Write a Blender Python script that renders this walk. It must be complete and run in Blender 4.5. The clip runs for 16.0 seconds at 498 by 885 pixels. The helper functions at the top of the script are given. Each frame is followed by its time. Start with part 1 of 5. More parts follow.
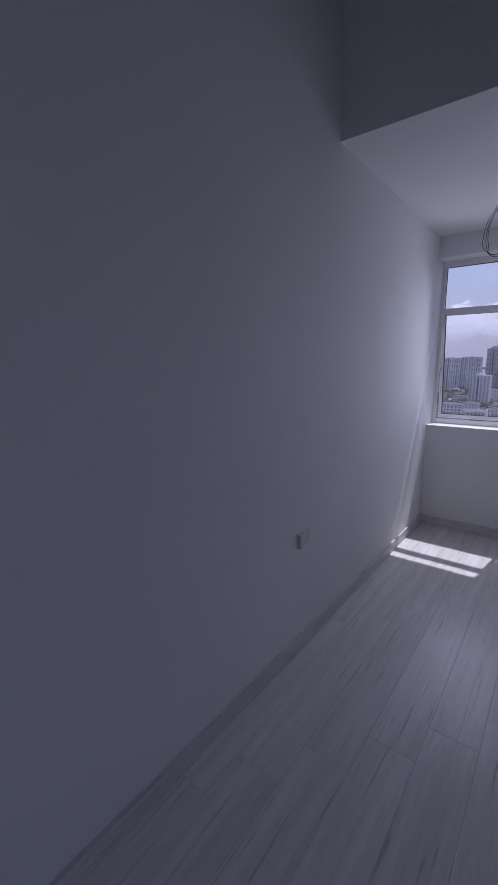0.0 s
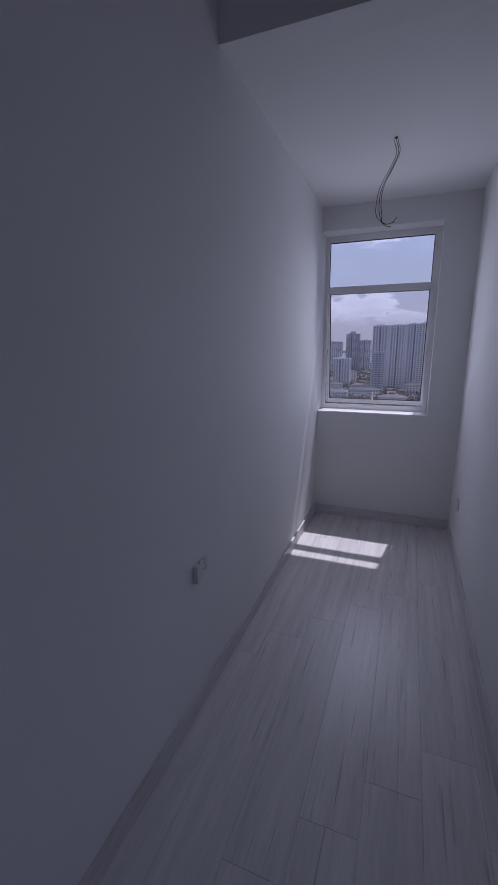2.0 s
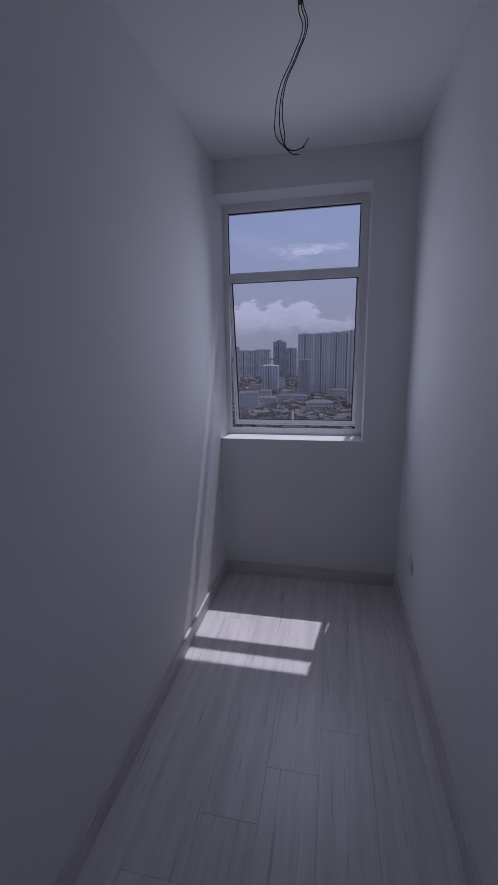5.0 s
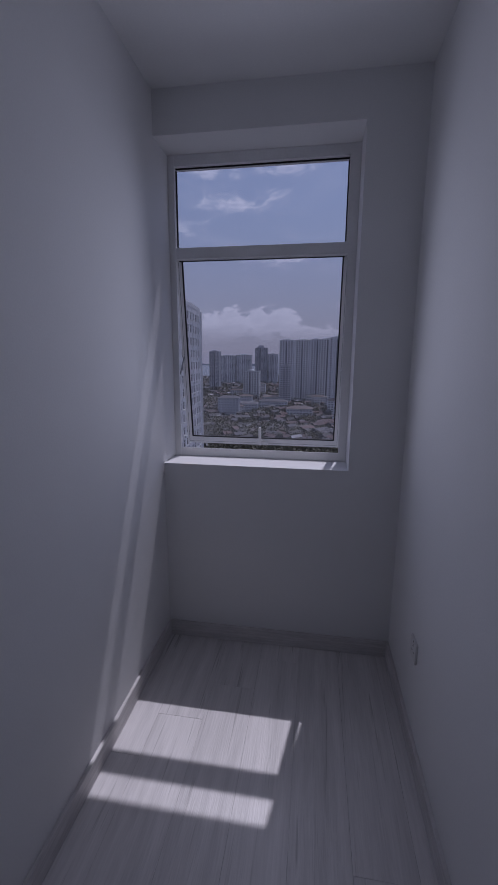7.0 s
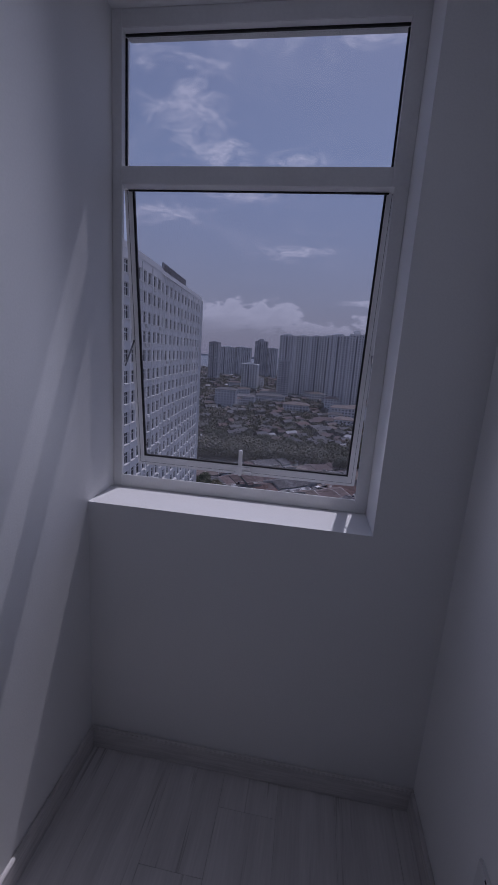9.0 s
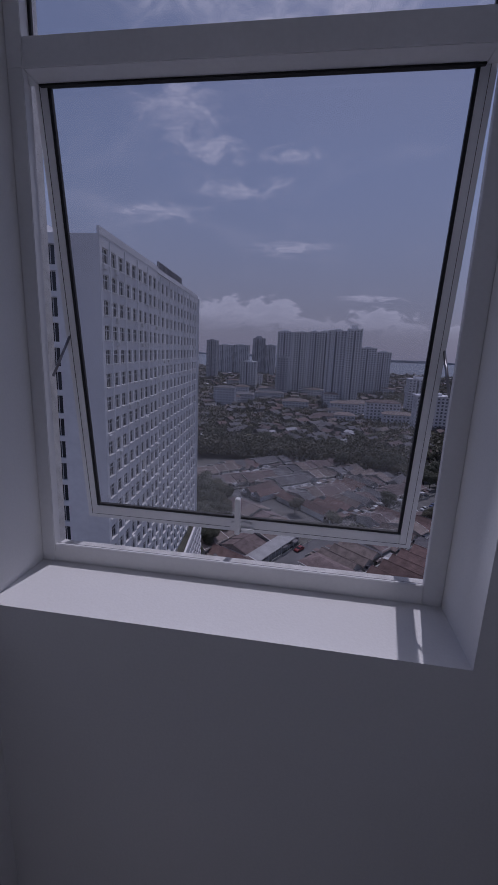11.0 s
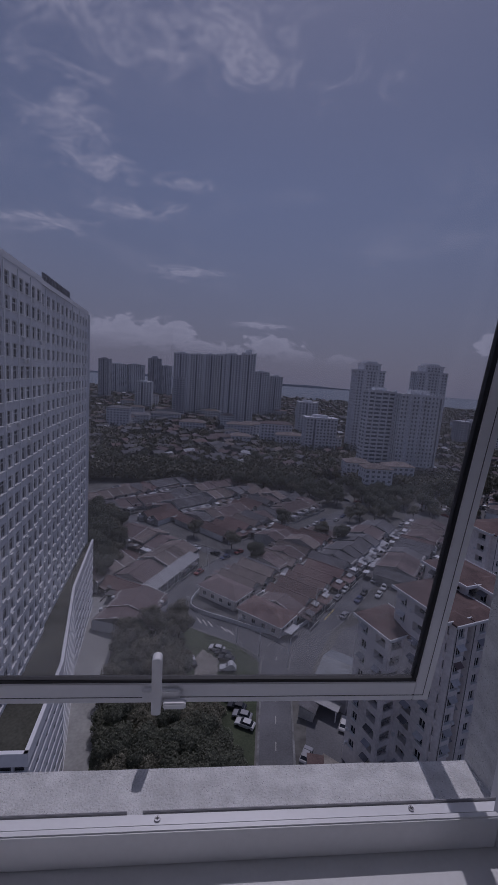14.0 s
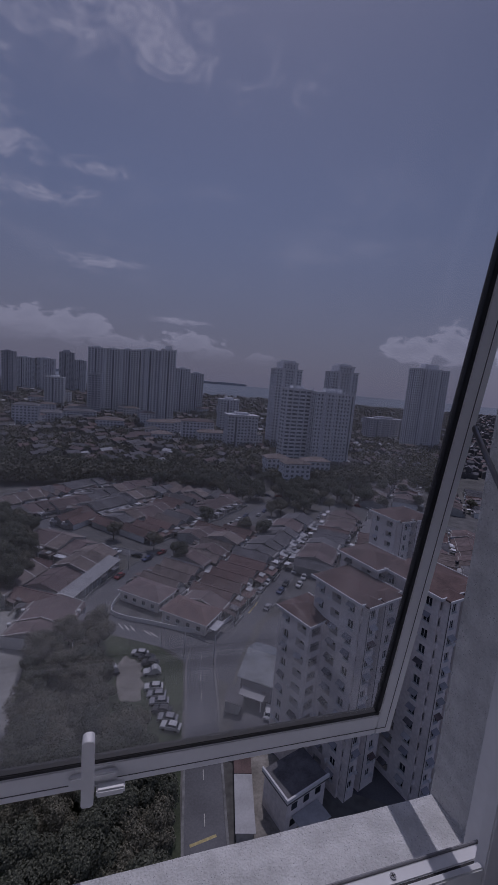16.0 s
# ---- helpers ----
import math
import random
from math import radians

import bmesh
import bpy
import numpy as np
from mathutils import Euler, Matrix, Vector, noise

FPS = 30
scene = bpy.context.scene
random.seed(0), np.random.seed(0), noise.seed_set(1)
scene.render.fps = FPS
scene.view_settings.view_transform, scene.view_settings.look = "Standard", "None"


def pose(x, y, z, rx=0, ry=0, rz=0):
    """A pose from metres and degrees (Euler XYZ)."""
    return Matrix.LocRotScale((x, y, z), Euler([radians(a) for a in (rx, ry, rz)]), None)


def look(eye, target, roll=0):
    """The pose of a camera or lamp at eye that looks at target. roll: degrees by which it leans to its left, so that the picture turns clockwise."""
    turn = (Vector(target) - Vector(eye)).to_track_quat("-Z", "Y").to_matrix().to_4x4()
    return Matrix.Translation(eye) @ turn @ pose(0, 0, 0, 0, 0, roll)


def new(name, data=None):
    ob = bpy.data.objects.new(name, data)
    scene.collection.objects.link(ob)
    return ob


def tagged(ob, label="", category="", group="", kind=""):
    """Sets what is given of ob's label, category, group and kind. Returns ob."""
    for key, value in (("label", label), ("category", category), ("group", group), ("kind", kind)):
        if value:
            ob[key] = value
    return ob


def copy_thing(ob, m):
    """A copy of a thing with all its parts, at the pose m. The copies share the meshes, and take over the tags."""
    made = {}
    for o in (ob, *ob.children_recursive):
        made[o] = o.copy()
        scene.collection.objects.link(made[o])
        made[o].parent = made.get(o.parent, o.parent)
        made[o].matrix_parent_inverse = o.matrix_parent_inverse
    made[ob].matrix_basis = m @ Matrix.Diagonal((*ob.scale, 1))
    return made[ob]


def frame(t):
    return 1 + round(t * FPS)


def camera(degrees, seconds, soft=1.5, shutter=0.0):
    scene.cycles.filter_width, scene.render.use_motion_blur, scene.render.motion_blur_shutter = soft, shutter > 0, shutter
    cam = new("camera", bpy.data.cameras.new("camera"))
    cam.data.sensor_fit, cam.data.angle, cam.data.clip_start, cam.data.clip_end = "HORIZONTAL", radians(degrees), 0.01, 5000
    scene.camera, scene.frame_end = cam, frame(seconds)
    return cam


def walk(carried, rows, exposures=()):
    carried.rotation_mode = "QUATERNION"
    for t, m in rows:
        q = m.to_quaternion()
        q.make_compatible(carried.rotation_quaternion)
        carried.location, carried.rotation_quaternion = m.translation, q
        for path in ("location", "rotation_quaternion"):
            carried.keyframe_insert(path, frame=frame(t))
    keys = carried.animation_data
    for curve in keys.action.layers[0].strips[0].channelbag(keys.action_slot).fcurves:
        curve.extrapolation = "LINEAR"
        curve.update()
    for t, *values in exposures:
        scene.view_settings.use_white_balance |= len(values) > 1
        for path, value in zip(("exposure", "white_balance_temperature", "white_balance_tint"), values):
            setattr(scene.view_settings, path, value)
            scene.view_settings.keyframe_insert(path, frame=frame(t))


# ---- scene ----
cam = camera(62.2, 16.0, soft=0.55)
PATH = [
    (0, (1.076, -4.282, 1.625), (-0.123, -2.725, 1.249), -0.4),
    (0.5, (0.967, -4.183, 1.63), (-0.06, -2.512, 1.244), -0.7),
    (1, (0.881, -4.095, 1.632), (0.017, -2.336, 1.229), -0.6),
    (1.5, (0.819, -3.992, 1.616), (0.053, -2.199, 1.17), -0.4),
    (2, (0.786, -3.835, 1.607), (0.086, -2.017, 1.155), -0.4),
    (2.5, (0.75, -3.653, 1.629), (0.105, -1.816, 1.173), -0.6),
    (3, (0.716, -3.462, 1.616), (0.145, -1.602, 1.152), -0.8),
    (3.5, (0.673, -3.277, 1.598), (0.208, -1.39, 1.128), -0.6),
    (4, (0.647, -3.104, 1.587), (0.232, -1.203, 1.12), -0.7),
    (4.5, (0.686, -2.932, 1.572), (0.278, -1.028, 1.117), -1.0),
    (5, (0.759, -2.738, 1.589), (0.366, -0.822, 1.171), -1.0),
    (5.2, (0.769, -2.647, 1.599), (0.398, -0.723, 1.2), -1.1),
    (7.5, (0.773, -1.85, 1.555), (0.503, 0.091, 1.158), 1.2),
    (8, (0.763, -1.622, 1.555), (0.493, 0.319, 1.153), 3.4),
    (8.5, (0.743, -1.425, 1.555), (0.47, 0.512, 1.14), 4.0),
    (11, (0.635, -0.681, 1.556), (0.362, 1.252, 1.117), 2.4),
    (11.5, (0.609, -0.559, 1.576), (0.335, 1.385, 1.194), 2.5),
    (12, (0.591, -0.467, 1.579), (0.324, 1.477, 1.194), 2.6),
    (12.5, (0.573, -0.409, 1.59), (0.364, 1.545, 1.216), 2.8),
    (13, (0.54, -0.341, 1.591), (0.457, 1.626, 1.242), 3.2),
    (13.5, (0.523, -0.271, 1.593), (0.57, 1.702, 1.271), 3.6),
    (14, (0.517, -0.215, 1.588), (0.729, 1.749, 1.276), 4.2),
    (14.5, (0.515, -0.172, 1.587), (0.811, 1.782, 1.277), 4.3),
    (15, (0.505, -0.146, 1.595), (0.9, 1.791, 1.29), 4.7),
    (15.5, (0.491, -0.125, 1.601), (0.994, 1.788, 1.3), 4.9),
    (16, (0.49, -0.108, 1.604), (1.071, 1.783, 1.309), 5.0),
]
walk(cam, [(t, look(eye, target, roll)) for t, eye, target, roll in PATH],
     [(0.0, 0.58, 5700, 25), (2.0, 0.36, 5700, 25), (5.0, -0.12, 5700, 25), (8.5, -0.55, 5680, 26), (11.0, -0.8, 5720, 27), (12.5, -1.1, 5750, 27), (16.0, -1.2, 5750, 27)])

# ---- world and sun ----
SUN = Vector((0.208, 1.0, 2.07)).normalized()
world = bpy.data.worlds.new("world")
scene.world = world
world.use_nodes = True
wn, wl = world.node_tree.nodes, world.node_tree.links
wn.clear()
sky = wn.new("ShaderNodeTexSky")
sky.sky_type = "NISHITA"
sky.sun_disc = False
sky.sun_elevation = math.asin(SUN.z)
sky.sun_rotation = math.atan2(SUN.x, SUN.y)
sky.dust_density = 1.2
co = wn.new("ShaderNodeTexCoord")
sep = wn.new("ShaderNodeSeparateXYZ")
wl.new(co.outputs["Generated"], sep.inputs[0])


def wmath(op, a, b=None, clamp=False):
    n = wn.new("ShaderNodeMath")
    n.operation, n.use_clamp = op, clamp
    for k, v in enumerate((a, b)):
        if v is None:
            continue
        if isinstance(v, (int, float)):
            n.inputs[k].default_value = v
        else:
            wl.new(v, n.inputs[k])
    return n.outputs[0]


def wramp(v, a, b):
    n = wn.new("ShaderNodeMapRange")
    n.interpolation_type = "SMOOTHSTEP"
    wl.new(v, n.inputs[0])
    n.inputs[1].default_value, n.inputs[2].default_value = a, b
    return n.outputs[0]


# high thin clouds on a level sheet, and heaped clouds along the horizon
zc = wmath("MAXIMUM", sep.outputs[2], 0.02)
flat = wn.new("ShaderNodeCombineXYZ")
zd = wmath("ADD", zc, 0.12)
wl.new(wmath("DIVIDE", sep.outputs[0], zd), flat.inputs[0])
wl.new(wmath("DIVIDE", sep.outputs[1], zd), flat.inputs[1])
high = wn.new("ShaderNodeTexNoise")
wl.new(flat.outputs[0], high.inputs["Vector"])
high.inputs["Scale"].default_value, high.inputs["Detail"].default_value, high.inputs["Roughness"].default_value = 1.5, 12.0, 0.66
high.inputs["Distortion"].default_value = 0.5


def patch(vec, centre, size):
    """1 at the heart of a cloud, falling to 0 and below past its rim."""
    sub, mul, far = (wn.new("ShaderNodeVectorMath") for _ in range(3))
    sub.operation, mul.operation, far.operation = "SUBTRACT", "MULTIPLY", "LENGTH"
    wl.new(vec, sub.inputs[0])
    sub.inputs[1].default_value = centre
    wl.new(sub.outputs[0], mul.inputs[0])
    mul.inputs[1].default_value = size
    wl.new(mul.outputs[0], far.inputs[0])
    return wmath("SUBTRACT", 1.0, far.outputs["Value"])


def wnoise(vec, scale, detail, rough, warp=0.0):
    n = wn.new("ShaderNodeTexNoise")
    wl.new(vec, n.inputs["Vector"])
    n.inputs["Scale"].default_value, n.inputs["Detail"].default_value, n.inputs["Roughness"].default_value = scale, detail, rough
    n.inputs["Distortion"].default_value = warp
    return n.outputs[0]


field = None
for c in ((-0.06, 1.2, 0.36, 0.13), (-0.36, 1.1, 0.24, 0.14), (-0.5, 1.5, 0.15, 0.28), (-0.46, 1.78, 0.13, 0.12), (-0.38, 2.13, 0.17, 0.12), (-0.17, 2.88, 0.26, 0.14), (-0.14, 1.84, 0.1, 0.06), (-0.85, 2.3, 0.2, 0.12), (0.5, 4.1, 0.3, 0.12)):
    p_ = patch(flat.outputs[0], (c[0], c[1], 0), (0.75 / c[2], 0.75 / c[3], 0))
    field = p_ if field is None else wmath("MAXIMUM", field, p_)
ragged = wmath("ADD", field, wmath("MULTIPLY", wmath("SUBTRACT", wnoise(flat.outputs[0], 6.5, 12.0, 0.66, 0.9), 0.5), 4.2))
mottle = wmath("ADD", wmath("MULTIPLY", wramp(wnoise(flat.outputs[0], 34.0, 4.0, 0.6, 0.3), 0.36, 0.62), 0.45), 0.55)
thin = wmath("MULTIPLY", wmath("MULTIPLY", wramp(ragged, 0.0, 1.25), mottle), 0.62)
veil = wmath("MULTIPLY", wmath("MULTIPLY", wramp(high.outputs[0], 0.5, 0.72), wramp(sep.outputs[2], 0.05, 0.3)), 0.18)
low = wmath("ABSOLUTE", sep.outputs[2])
stretch_map = wn.new("ShaderNodeMapping")
wl.new(co.outputs["Generated"], stretch_map.inputs[0])
stretch_map.inputs["Scale"].default_value = (1.0, 1.0, 1.9)
puffs = wnoise(stretch_map.outputs[0], 30.0, 7.0, 0.58)
heaps = None
for x, y, z, r in ((-0.26, 0.96, 0.06, 0.1), (-0.2, 0.975, 0.085, 0.06), (-0.1, 0.99, 0.085, 0.075), (-0.03, 0.995, 0.06, 0.05), (0.04, 0.99, 0.05, 0.05), (0.14, 0.985, 0.075, 0.055), (0.2, 0.975, 0.05, 0.06), (0.3, 0.95, 0.05, 0.035), (0.6, 0.79, 0.095, 0.07), (0.67, 0.73, 0.11, 0.08), (0.75, 0.65, 0.1, 0.09), (-0.4, 0.91, 0.07, 0.1)):
    p_ = patch(co.outputs["Generated"], (x, y, z), (0.85 / r, 0.85 / r, 1.75 / r))
    heaps = p_ if heaps is None else wmath("MAXIMUM", heaps, p_)
swell = wmath("ADD", heaps, wmath("MULTIPLY", wmath("SUBTRACT", puffs, 0.5), 2.4))
heaped = wmath("MULTIPLY", wmath("MULTIPLY", wramp(swell, 0.1, 0.42), wmath("ADD", wmath("MULTIPLY", wramp(swell, 0.2, 1.1), -0.35), 0.85)), wmath("MULTIPLY", wramp(low, 0.03, 0.09), 0.62))
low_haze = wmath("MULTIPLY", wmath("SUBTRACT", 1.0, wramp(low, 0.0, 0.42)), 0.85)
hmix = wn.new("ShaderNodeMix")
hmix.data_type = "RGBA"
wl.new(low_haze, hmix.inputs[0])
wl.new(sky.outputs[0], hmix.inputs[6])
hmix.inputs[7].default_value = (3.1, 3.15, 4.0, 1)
cover = wmath("ADD", wmath("ADD", wmath("ADD", thin, veil), 0.12), heaped, True)
cmix = wn.new("ShaderNodeMix")
cmix.data_type = "RGBA"
wl.new(cover, cmix.inputs[0])
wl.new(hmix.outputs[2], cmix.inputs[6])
cmix.inputs[7].default_value = (9.5, 9.6, 10.4, 1)
bg = wn.new("ShaderNodeBackground")
bg.inputs["Strength"].default_value = 0.075
warm = wn.new("ShaderNodeVectorMath")
warm.operation, warm.inputs[1].default_value = "MULTIPLY", (1.0, 0.99, 1.01)
wl.new(cmix.outputs[2], warm.inputs[0])
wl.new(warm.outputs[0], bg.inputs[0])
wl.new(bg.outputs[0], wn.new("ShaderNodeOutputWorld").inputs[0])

sun = new("sun", bpy.data.lights.new("sun", "SUN"))
sun.data.energy, sun.data.angle, sun.data.color = 1.9, radians(0.5), (1.0, 0.96, 0.9)
sun.matrix_world = look(SUN * 50, (0, 0, 0))
# area lamp added in the window's opening, boosting the sky's light indoors
window_fill = new("window_fill_lamp", bpy.data.lights.new("window_fill_lamp", "AREA"))
window_fill.data.shape, window_fill.data.size, window_fill.data.size_y = "RECTANGLE", 0.68, 1.2
window_fill.data.energy, window_fill.data.color = 2.4, (0.93, 0.96, 1.0)
window_fill.data.spread = radians(152)
window_fill.matrix_world = look((0.55, 0.03, 1.76), (0.6, -2.0, 1.6))


# ---- materials ----
def mat(name, color, rough=0.6, metal=0.0, vary=0.15, scale=4.0, fine=40.0, bump=0.15, each=0.0, tone=None, stretch=(1, 1, 1), spec=0.5, island=False):
    """A surface: base colour with coarse stains and fine grain, bump, and a shift of brightness from object to object."""
    m = bpy.data.materials.new(name)
    m.use_nodes = True
    nd, ln = m.node_tree.nodes, m.node_tree.links
    p = nd["Principled BSDF"]
    p.inputs["Roughness"].default_value, p.inputs["Metallic"].default_value = rough, metal
    p.inputs["Specular IOR Level"].default_value = spec
    tc = nd.new("ShaderNodeTexCoord")
    mp = nd.new("ShaderNodeMapping")
    mp.inputs["Scale"].default_value = stretch
    ln.new(tc.outputs["Object"], mp.inputs[0])
    info = nd.new("ShaderNodeNewGeometry" if island else "ShaderNodeObjectInfo")
    rnd = info.outputs["Random Per Island" if island else "Random"]
    add = nd.new("ShaderNodeVectorMath")
    add.operation = "ADD"
    off = nd.new("ShaderNodeMath")
    off.operation = "MULTIPLY"
    off.inputs[1].default_value = 37.0 if each else 0.0
    ln.new(rnd, off.inputs[0])
    ln.new(mp.outputs[0], add.inputs[0])
    ln.new(off.outputs[0], add.inputs[1])
    big, small = nd.new("ShaderNodeTexNoise"), nd.new("ShaderNodeTexNoise")
    for n, s in ((big, scale), (small, fine)):
        ln.new(add.outputs[0], n.inputs["Vector"])
        n.inputs["Scale"].default_value, n.inputs["Detail"].default_value = s, 5.0
    mixn = nd.new("ShaderNodeMath")
    mixn.operation = "MULTIPLY_ADD"
    ln.new(big.outputs[0], mixn.inputs[0])
    mixn.inputs[1].default_value = 0.65
    half = nd.new("ShaderNodeMath")
    half.operation = "MULTIPLY"
    half.inputs[1].default_value = 0.35
    ln.new(small.outputs[0], half.inputs[0])
    ln.new(half.outputs[0], mixn.inputs[2])
    ramp = nd.new("ShaderNodeValToRGB")
    lo = [max(0, c * (1 - 2 * vary)) for c in color] if tone is None else tone
    hi = [min(1, c * (1 + 1.2 * vary)) for c in color]
    ramp.color_ramp.elements[0].position, ramp.color_ramp.elements[1].position = 0.32, 0.66
    ramp.color_ramp.elements[0].color, ramp.color_ramp.elements[1].color = (*lo, 1), (*hi, 1)
    ln.new(mixn.outputs[0], ramp.inputs[0])
    out = ramp.outputs[0]
    if each:
        hsv = nd.new("ShaderNodeHueSaturation")
        val = nd.new("ShaderNodeMapRange")
        ln.new(rnd, val.inputs[0])
        val.inputs[3].default_value, val.inputs[4].default_value = 1 - each, 1 + each
        ln.new(val.outputs[0], hsv.inputs["Value"])
        ln.new(out, hsv.inputs["Color"])
        out = hsv.outputs[0]
    ln.new(out, p.inputs["Base Color"])
    if bump:
        b = nd.new("ShaderNodeBump")
        b.inputs["Strength"].default_value, b.inputs["Distance"].default_value = bump, 0.01
        ln.new(small.outputs[0], b.inputs["Height"])
        ln.new(b.outputs[0], p.inputs["Normal"])
    return m


def glass_mat(name, tint, gloss=0.02, dust=0.0):
    m = bpy.data.materials.new(name)
    m.use_nodes = True
    nd, ln = m.node_tree.nodes, m.node_tree.links
    nd.remove(nd["Principled BSDF"])
    tr, gl, fr, mx, pw = (nd.new("ShaderNode" + k) for k in ("BsdfTransparent", "BsdfGlossy", "LayerWeight", "MixShader", "Math"))
    tr.inputs[0].default_value = (*tint, 1)
    gl.inputs["Roughness"].default_value = 0.02
    fr.inputs["Blend"].default_value = 0.5
    pw.operation = "MULTIPLY_ADD"
    pw.inputs[1].default_value, pw.inputs[2].default_value = 0.10, gloss
    ln.new(fr.outputs["Facing"], pw.inputs[0])
    ln.new(pw.outputs[0], mx.inputs[0])
    ln.new(tr.outputs[0], mx.inputs[1])
    ln.new(gl.outputs[0], mx.inputs[2])
    out = mx.outputs[0]
    if dust:
        film, mx2, spots, amount = (nd.new("ShaderNode" + k) for k in ("BsdfTranslucent", "MixShader", "TexNoise", "MapRange"))
        film.inputs[0].default_value = (0.8, 0.8, 0.8, 1)
        spots.inputs["Scale"].default_value, spots.inputs["Detail"].default_value = 5.0, 6.0
        ln.new(spots.outputs[0], amount.inputs[0])
        amount.inputs[1].default_value, amount.inputs[2].default_value = 0.3, 0.7
        amount.inputs[3].default_value, amount.inputs[4].default_value = dust * 0.7, dust * 1.3
        ln.new(amount.outputs[0], mx2.inputs[0])
        ln.new(out, mx2.inputs[1])
        ln.new(film.outputs[0], mx2.inputs[2])
        out = mx2.outputs[0]
    ln.new(out, nd["Material Output"].inputs[0])
    return m


PAINT = mat("wall_paint", (0.84, 0.84, 0.845), 0.75, vary=0.025, scale=1.2, fine=160, bump=0.06)
CEIL = mat("ceiling_paint", (0.85, 0.85, 0.85), 0.85, vary=0.02, scale=0.9, fine=120, bump=0.05)
PLANK = mat("grey_laminate", (0.76, 0.735, 0.735), 0.27, vary=0.075, scale=1.5, fine=11, bump=0.14, each=0.035, stretch=(15, 0.9, 1))
SKIRT = mat("grey_skirting", (0.68, 0.66, 0.66), 0.45, vary=0.10, scale=5, fine=25, bump=0.05, stretch=(1, 1, 12))
ALU = mat("white_aluminium", (0.86, 0.86, 0.87), 0.38, vary=0.03, scale=6, fine=90, bump=0.02)
RUBBER = mat("black_gasket", (0.015, 0.015, 0.018), 0.6, vary=0.1, bump=0.05)
SEAM = mat("grey_seam", (0.1, 0.1, 0.11), 0.6, vary=0.05, bump=0.0)
STEEL = mat("steel_stay", (0.32, 0.32, 0.34), 0.35, metal=0.9, vary=0.1, bump=0.02)
LIP = mat("grey_lip", (0.3, 0.3, 0.32), 0.5, vary=0.05, bump=0.0)
RENDER_WHITE = mat("rough_white_render", (0.78, 0.78, 0.78), 0.85, vary=0.12, scale=30, fine=330, bump=0.5)


def add_specks(m, scale, dark):
    """Scatter small dark pits over a material."""
    nd, ln = m.node_tree.nodes, m.node_tree.links
    p = nd["Principled BSDF"]
    src = p.inputs["Base Color"].links[0].from_socket
    tc, vo, lt, big, gate, mul, mx = (nd.new("ShaderNode" + k) for k in ("TexCoord", "TexVoronoi", "Math", "TexNoise", "Math", "Math", "Mix"))
    ln.new(tc.outputs["Object"], vo.inputs["Vector"])
    ln.new(tc.outputs["Object"], big.inputs["Vector"])
    vo.inputs["Scale"].default_value, big.inputs["Scale"].default_value = scale, scale * 0.35
    lt.operation, lt.inputs[1].default_value = "LESS_THAN", 0.2
    gate.operation, gate.inputs[1].default_value = "GREATER_THAN", 0.53
    mul.operation, mx.data_type = "MULTIPLY", "RGBA"
    ln.new(vo.outputs["Distance"], lt.inputs[0])
    ln.new(big.outputs[0], gate.inputs[0])
    ln.new(lt.outputs[0], mul.inputs[0])
    ln.new(gate.outputs[0], mul.inputs[1])
    ln.new(mul.outputs[0], mx.inputs[0])
    ln.new(src, mx.inputs[6])
    mx.inputs[7].default_value = (*dark, 1)
    ln.new(mx.outputs[2], p.inputs["Base Color"])


def add_grain(m, dark):
    """Thin broken dark pores running along the boards."""
    nd, ln = m.node_tree.nodes, m.node_tree.links
    p = nd["Principled BSDF"]
    src = p.inputs["Base Color"].links[0].from_socket
    tc, mp, no, mr, mx, info, sh, ad = (nd.new("ShaderNode" + k) for k in ("TexCoord", "Mapping", "TexNoise", "MapRange", "Mix", "ObjectInfo", "Math", "VectorMath"))
    mp.inputs["Scale"].default_value = (70, 2.2, 1)
    sh.operation, sh.inputs[1].default_value, ad.operation = "MULTIPLY", 53.0, "ADD"
    ln.new(info.outputs["Random"], sh.inputs[0])
    ln.new(tc.outputs["Object"], mp.inputs[0])
    ln.new(mp.outputs[0], ad.inputs[0])
    ln.new(sh.outputs[0], ad.inputs[1])
    ln.new(ad.outputs[0], no.inputs["Vector"])
    no.inputs["Scale"].default_value, no.inputs["Detail"].default_value, no.inputs["Distortion"].default_value = 1.0, 3.0, 0.4
    ln.new(no.outputs[0], mr.inputs[0])
    mr.inputs[1].default_value, mr.inputs[2].default_value, mr.inputs[4].default_value = 0.63, 0.74, 0.55
    mx.data_type = "RGBA"
    ln.new(mr.outputs[0], mx.inputs[0])
    ln.new(src, mx.inputs[6])
    mx.inputs[7].default_value = (*dark, 1)
    ln.new(mx.outputs[2], p.inputs["Base Color"])


add_grain(PLANK, (0.30, 0.285, 0.285))
add_specks(RENDER_WHITE, 430.0, (0.3, 0.3, 0.31))
PLASTIC = mat("white_plastic", (0.74, 0.74, 0.74), 0.35, vary=0.02, bump=0.0)
HOLE = mat("dark_slot", (0.01, 0.01, 0.01), 0.6, vary=0.1, bump=0.0)
CABLE = mat("black_cable", (0.012, 0.012, 0.015), 0.45, vary=0.1, bump=0.0)
COPPER = mat("cable_end", (0.3, 0.16, 0.09), 0.4, metal=0.8, vary=0.1, bump=0.0)
CLEAR = glass_mat("clear_glass", (0.95, 0.955, 0.96))
CLEAR_DUSTY = glass_mat("sash_glass", (0.92, 0.925, 0.94), 0.02, 0.032)


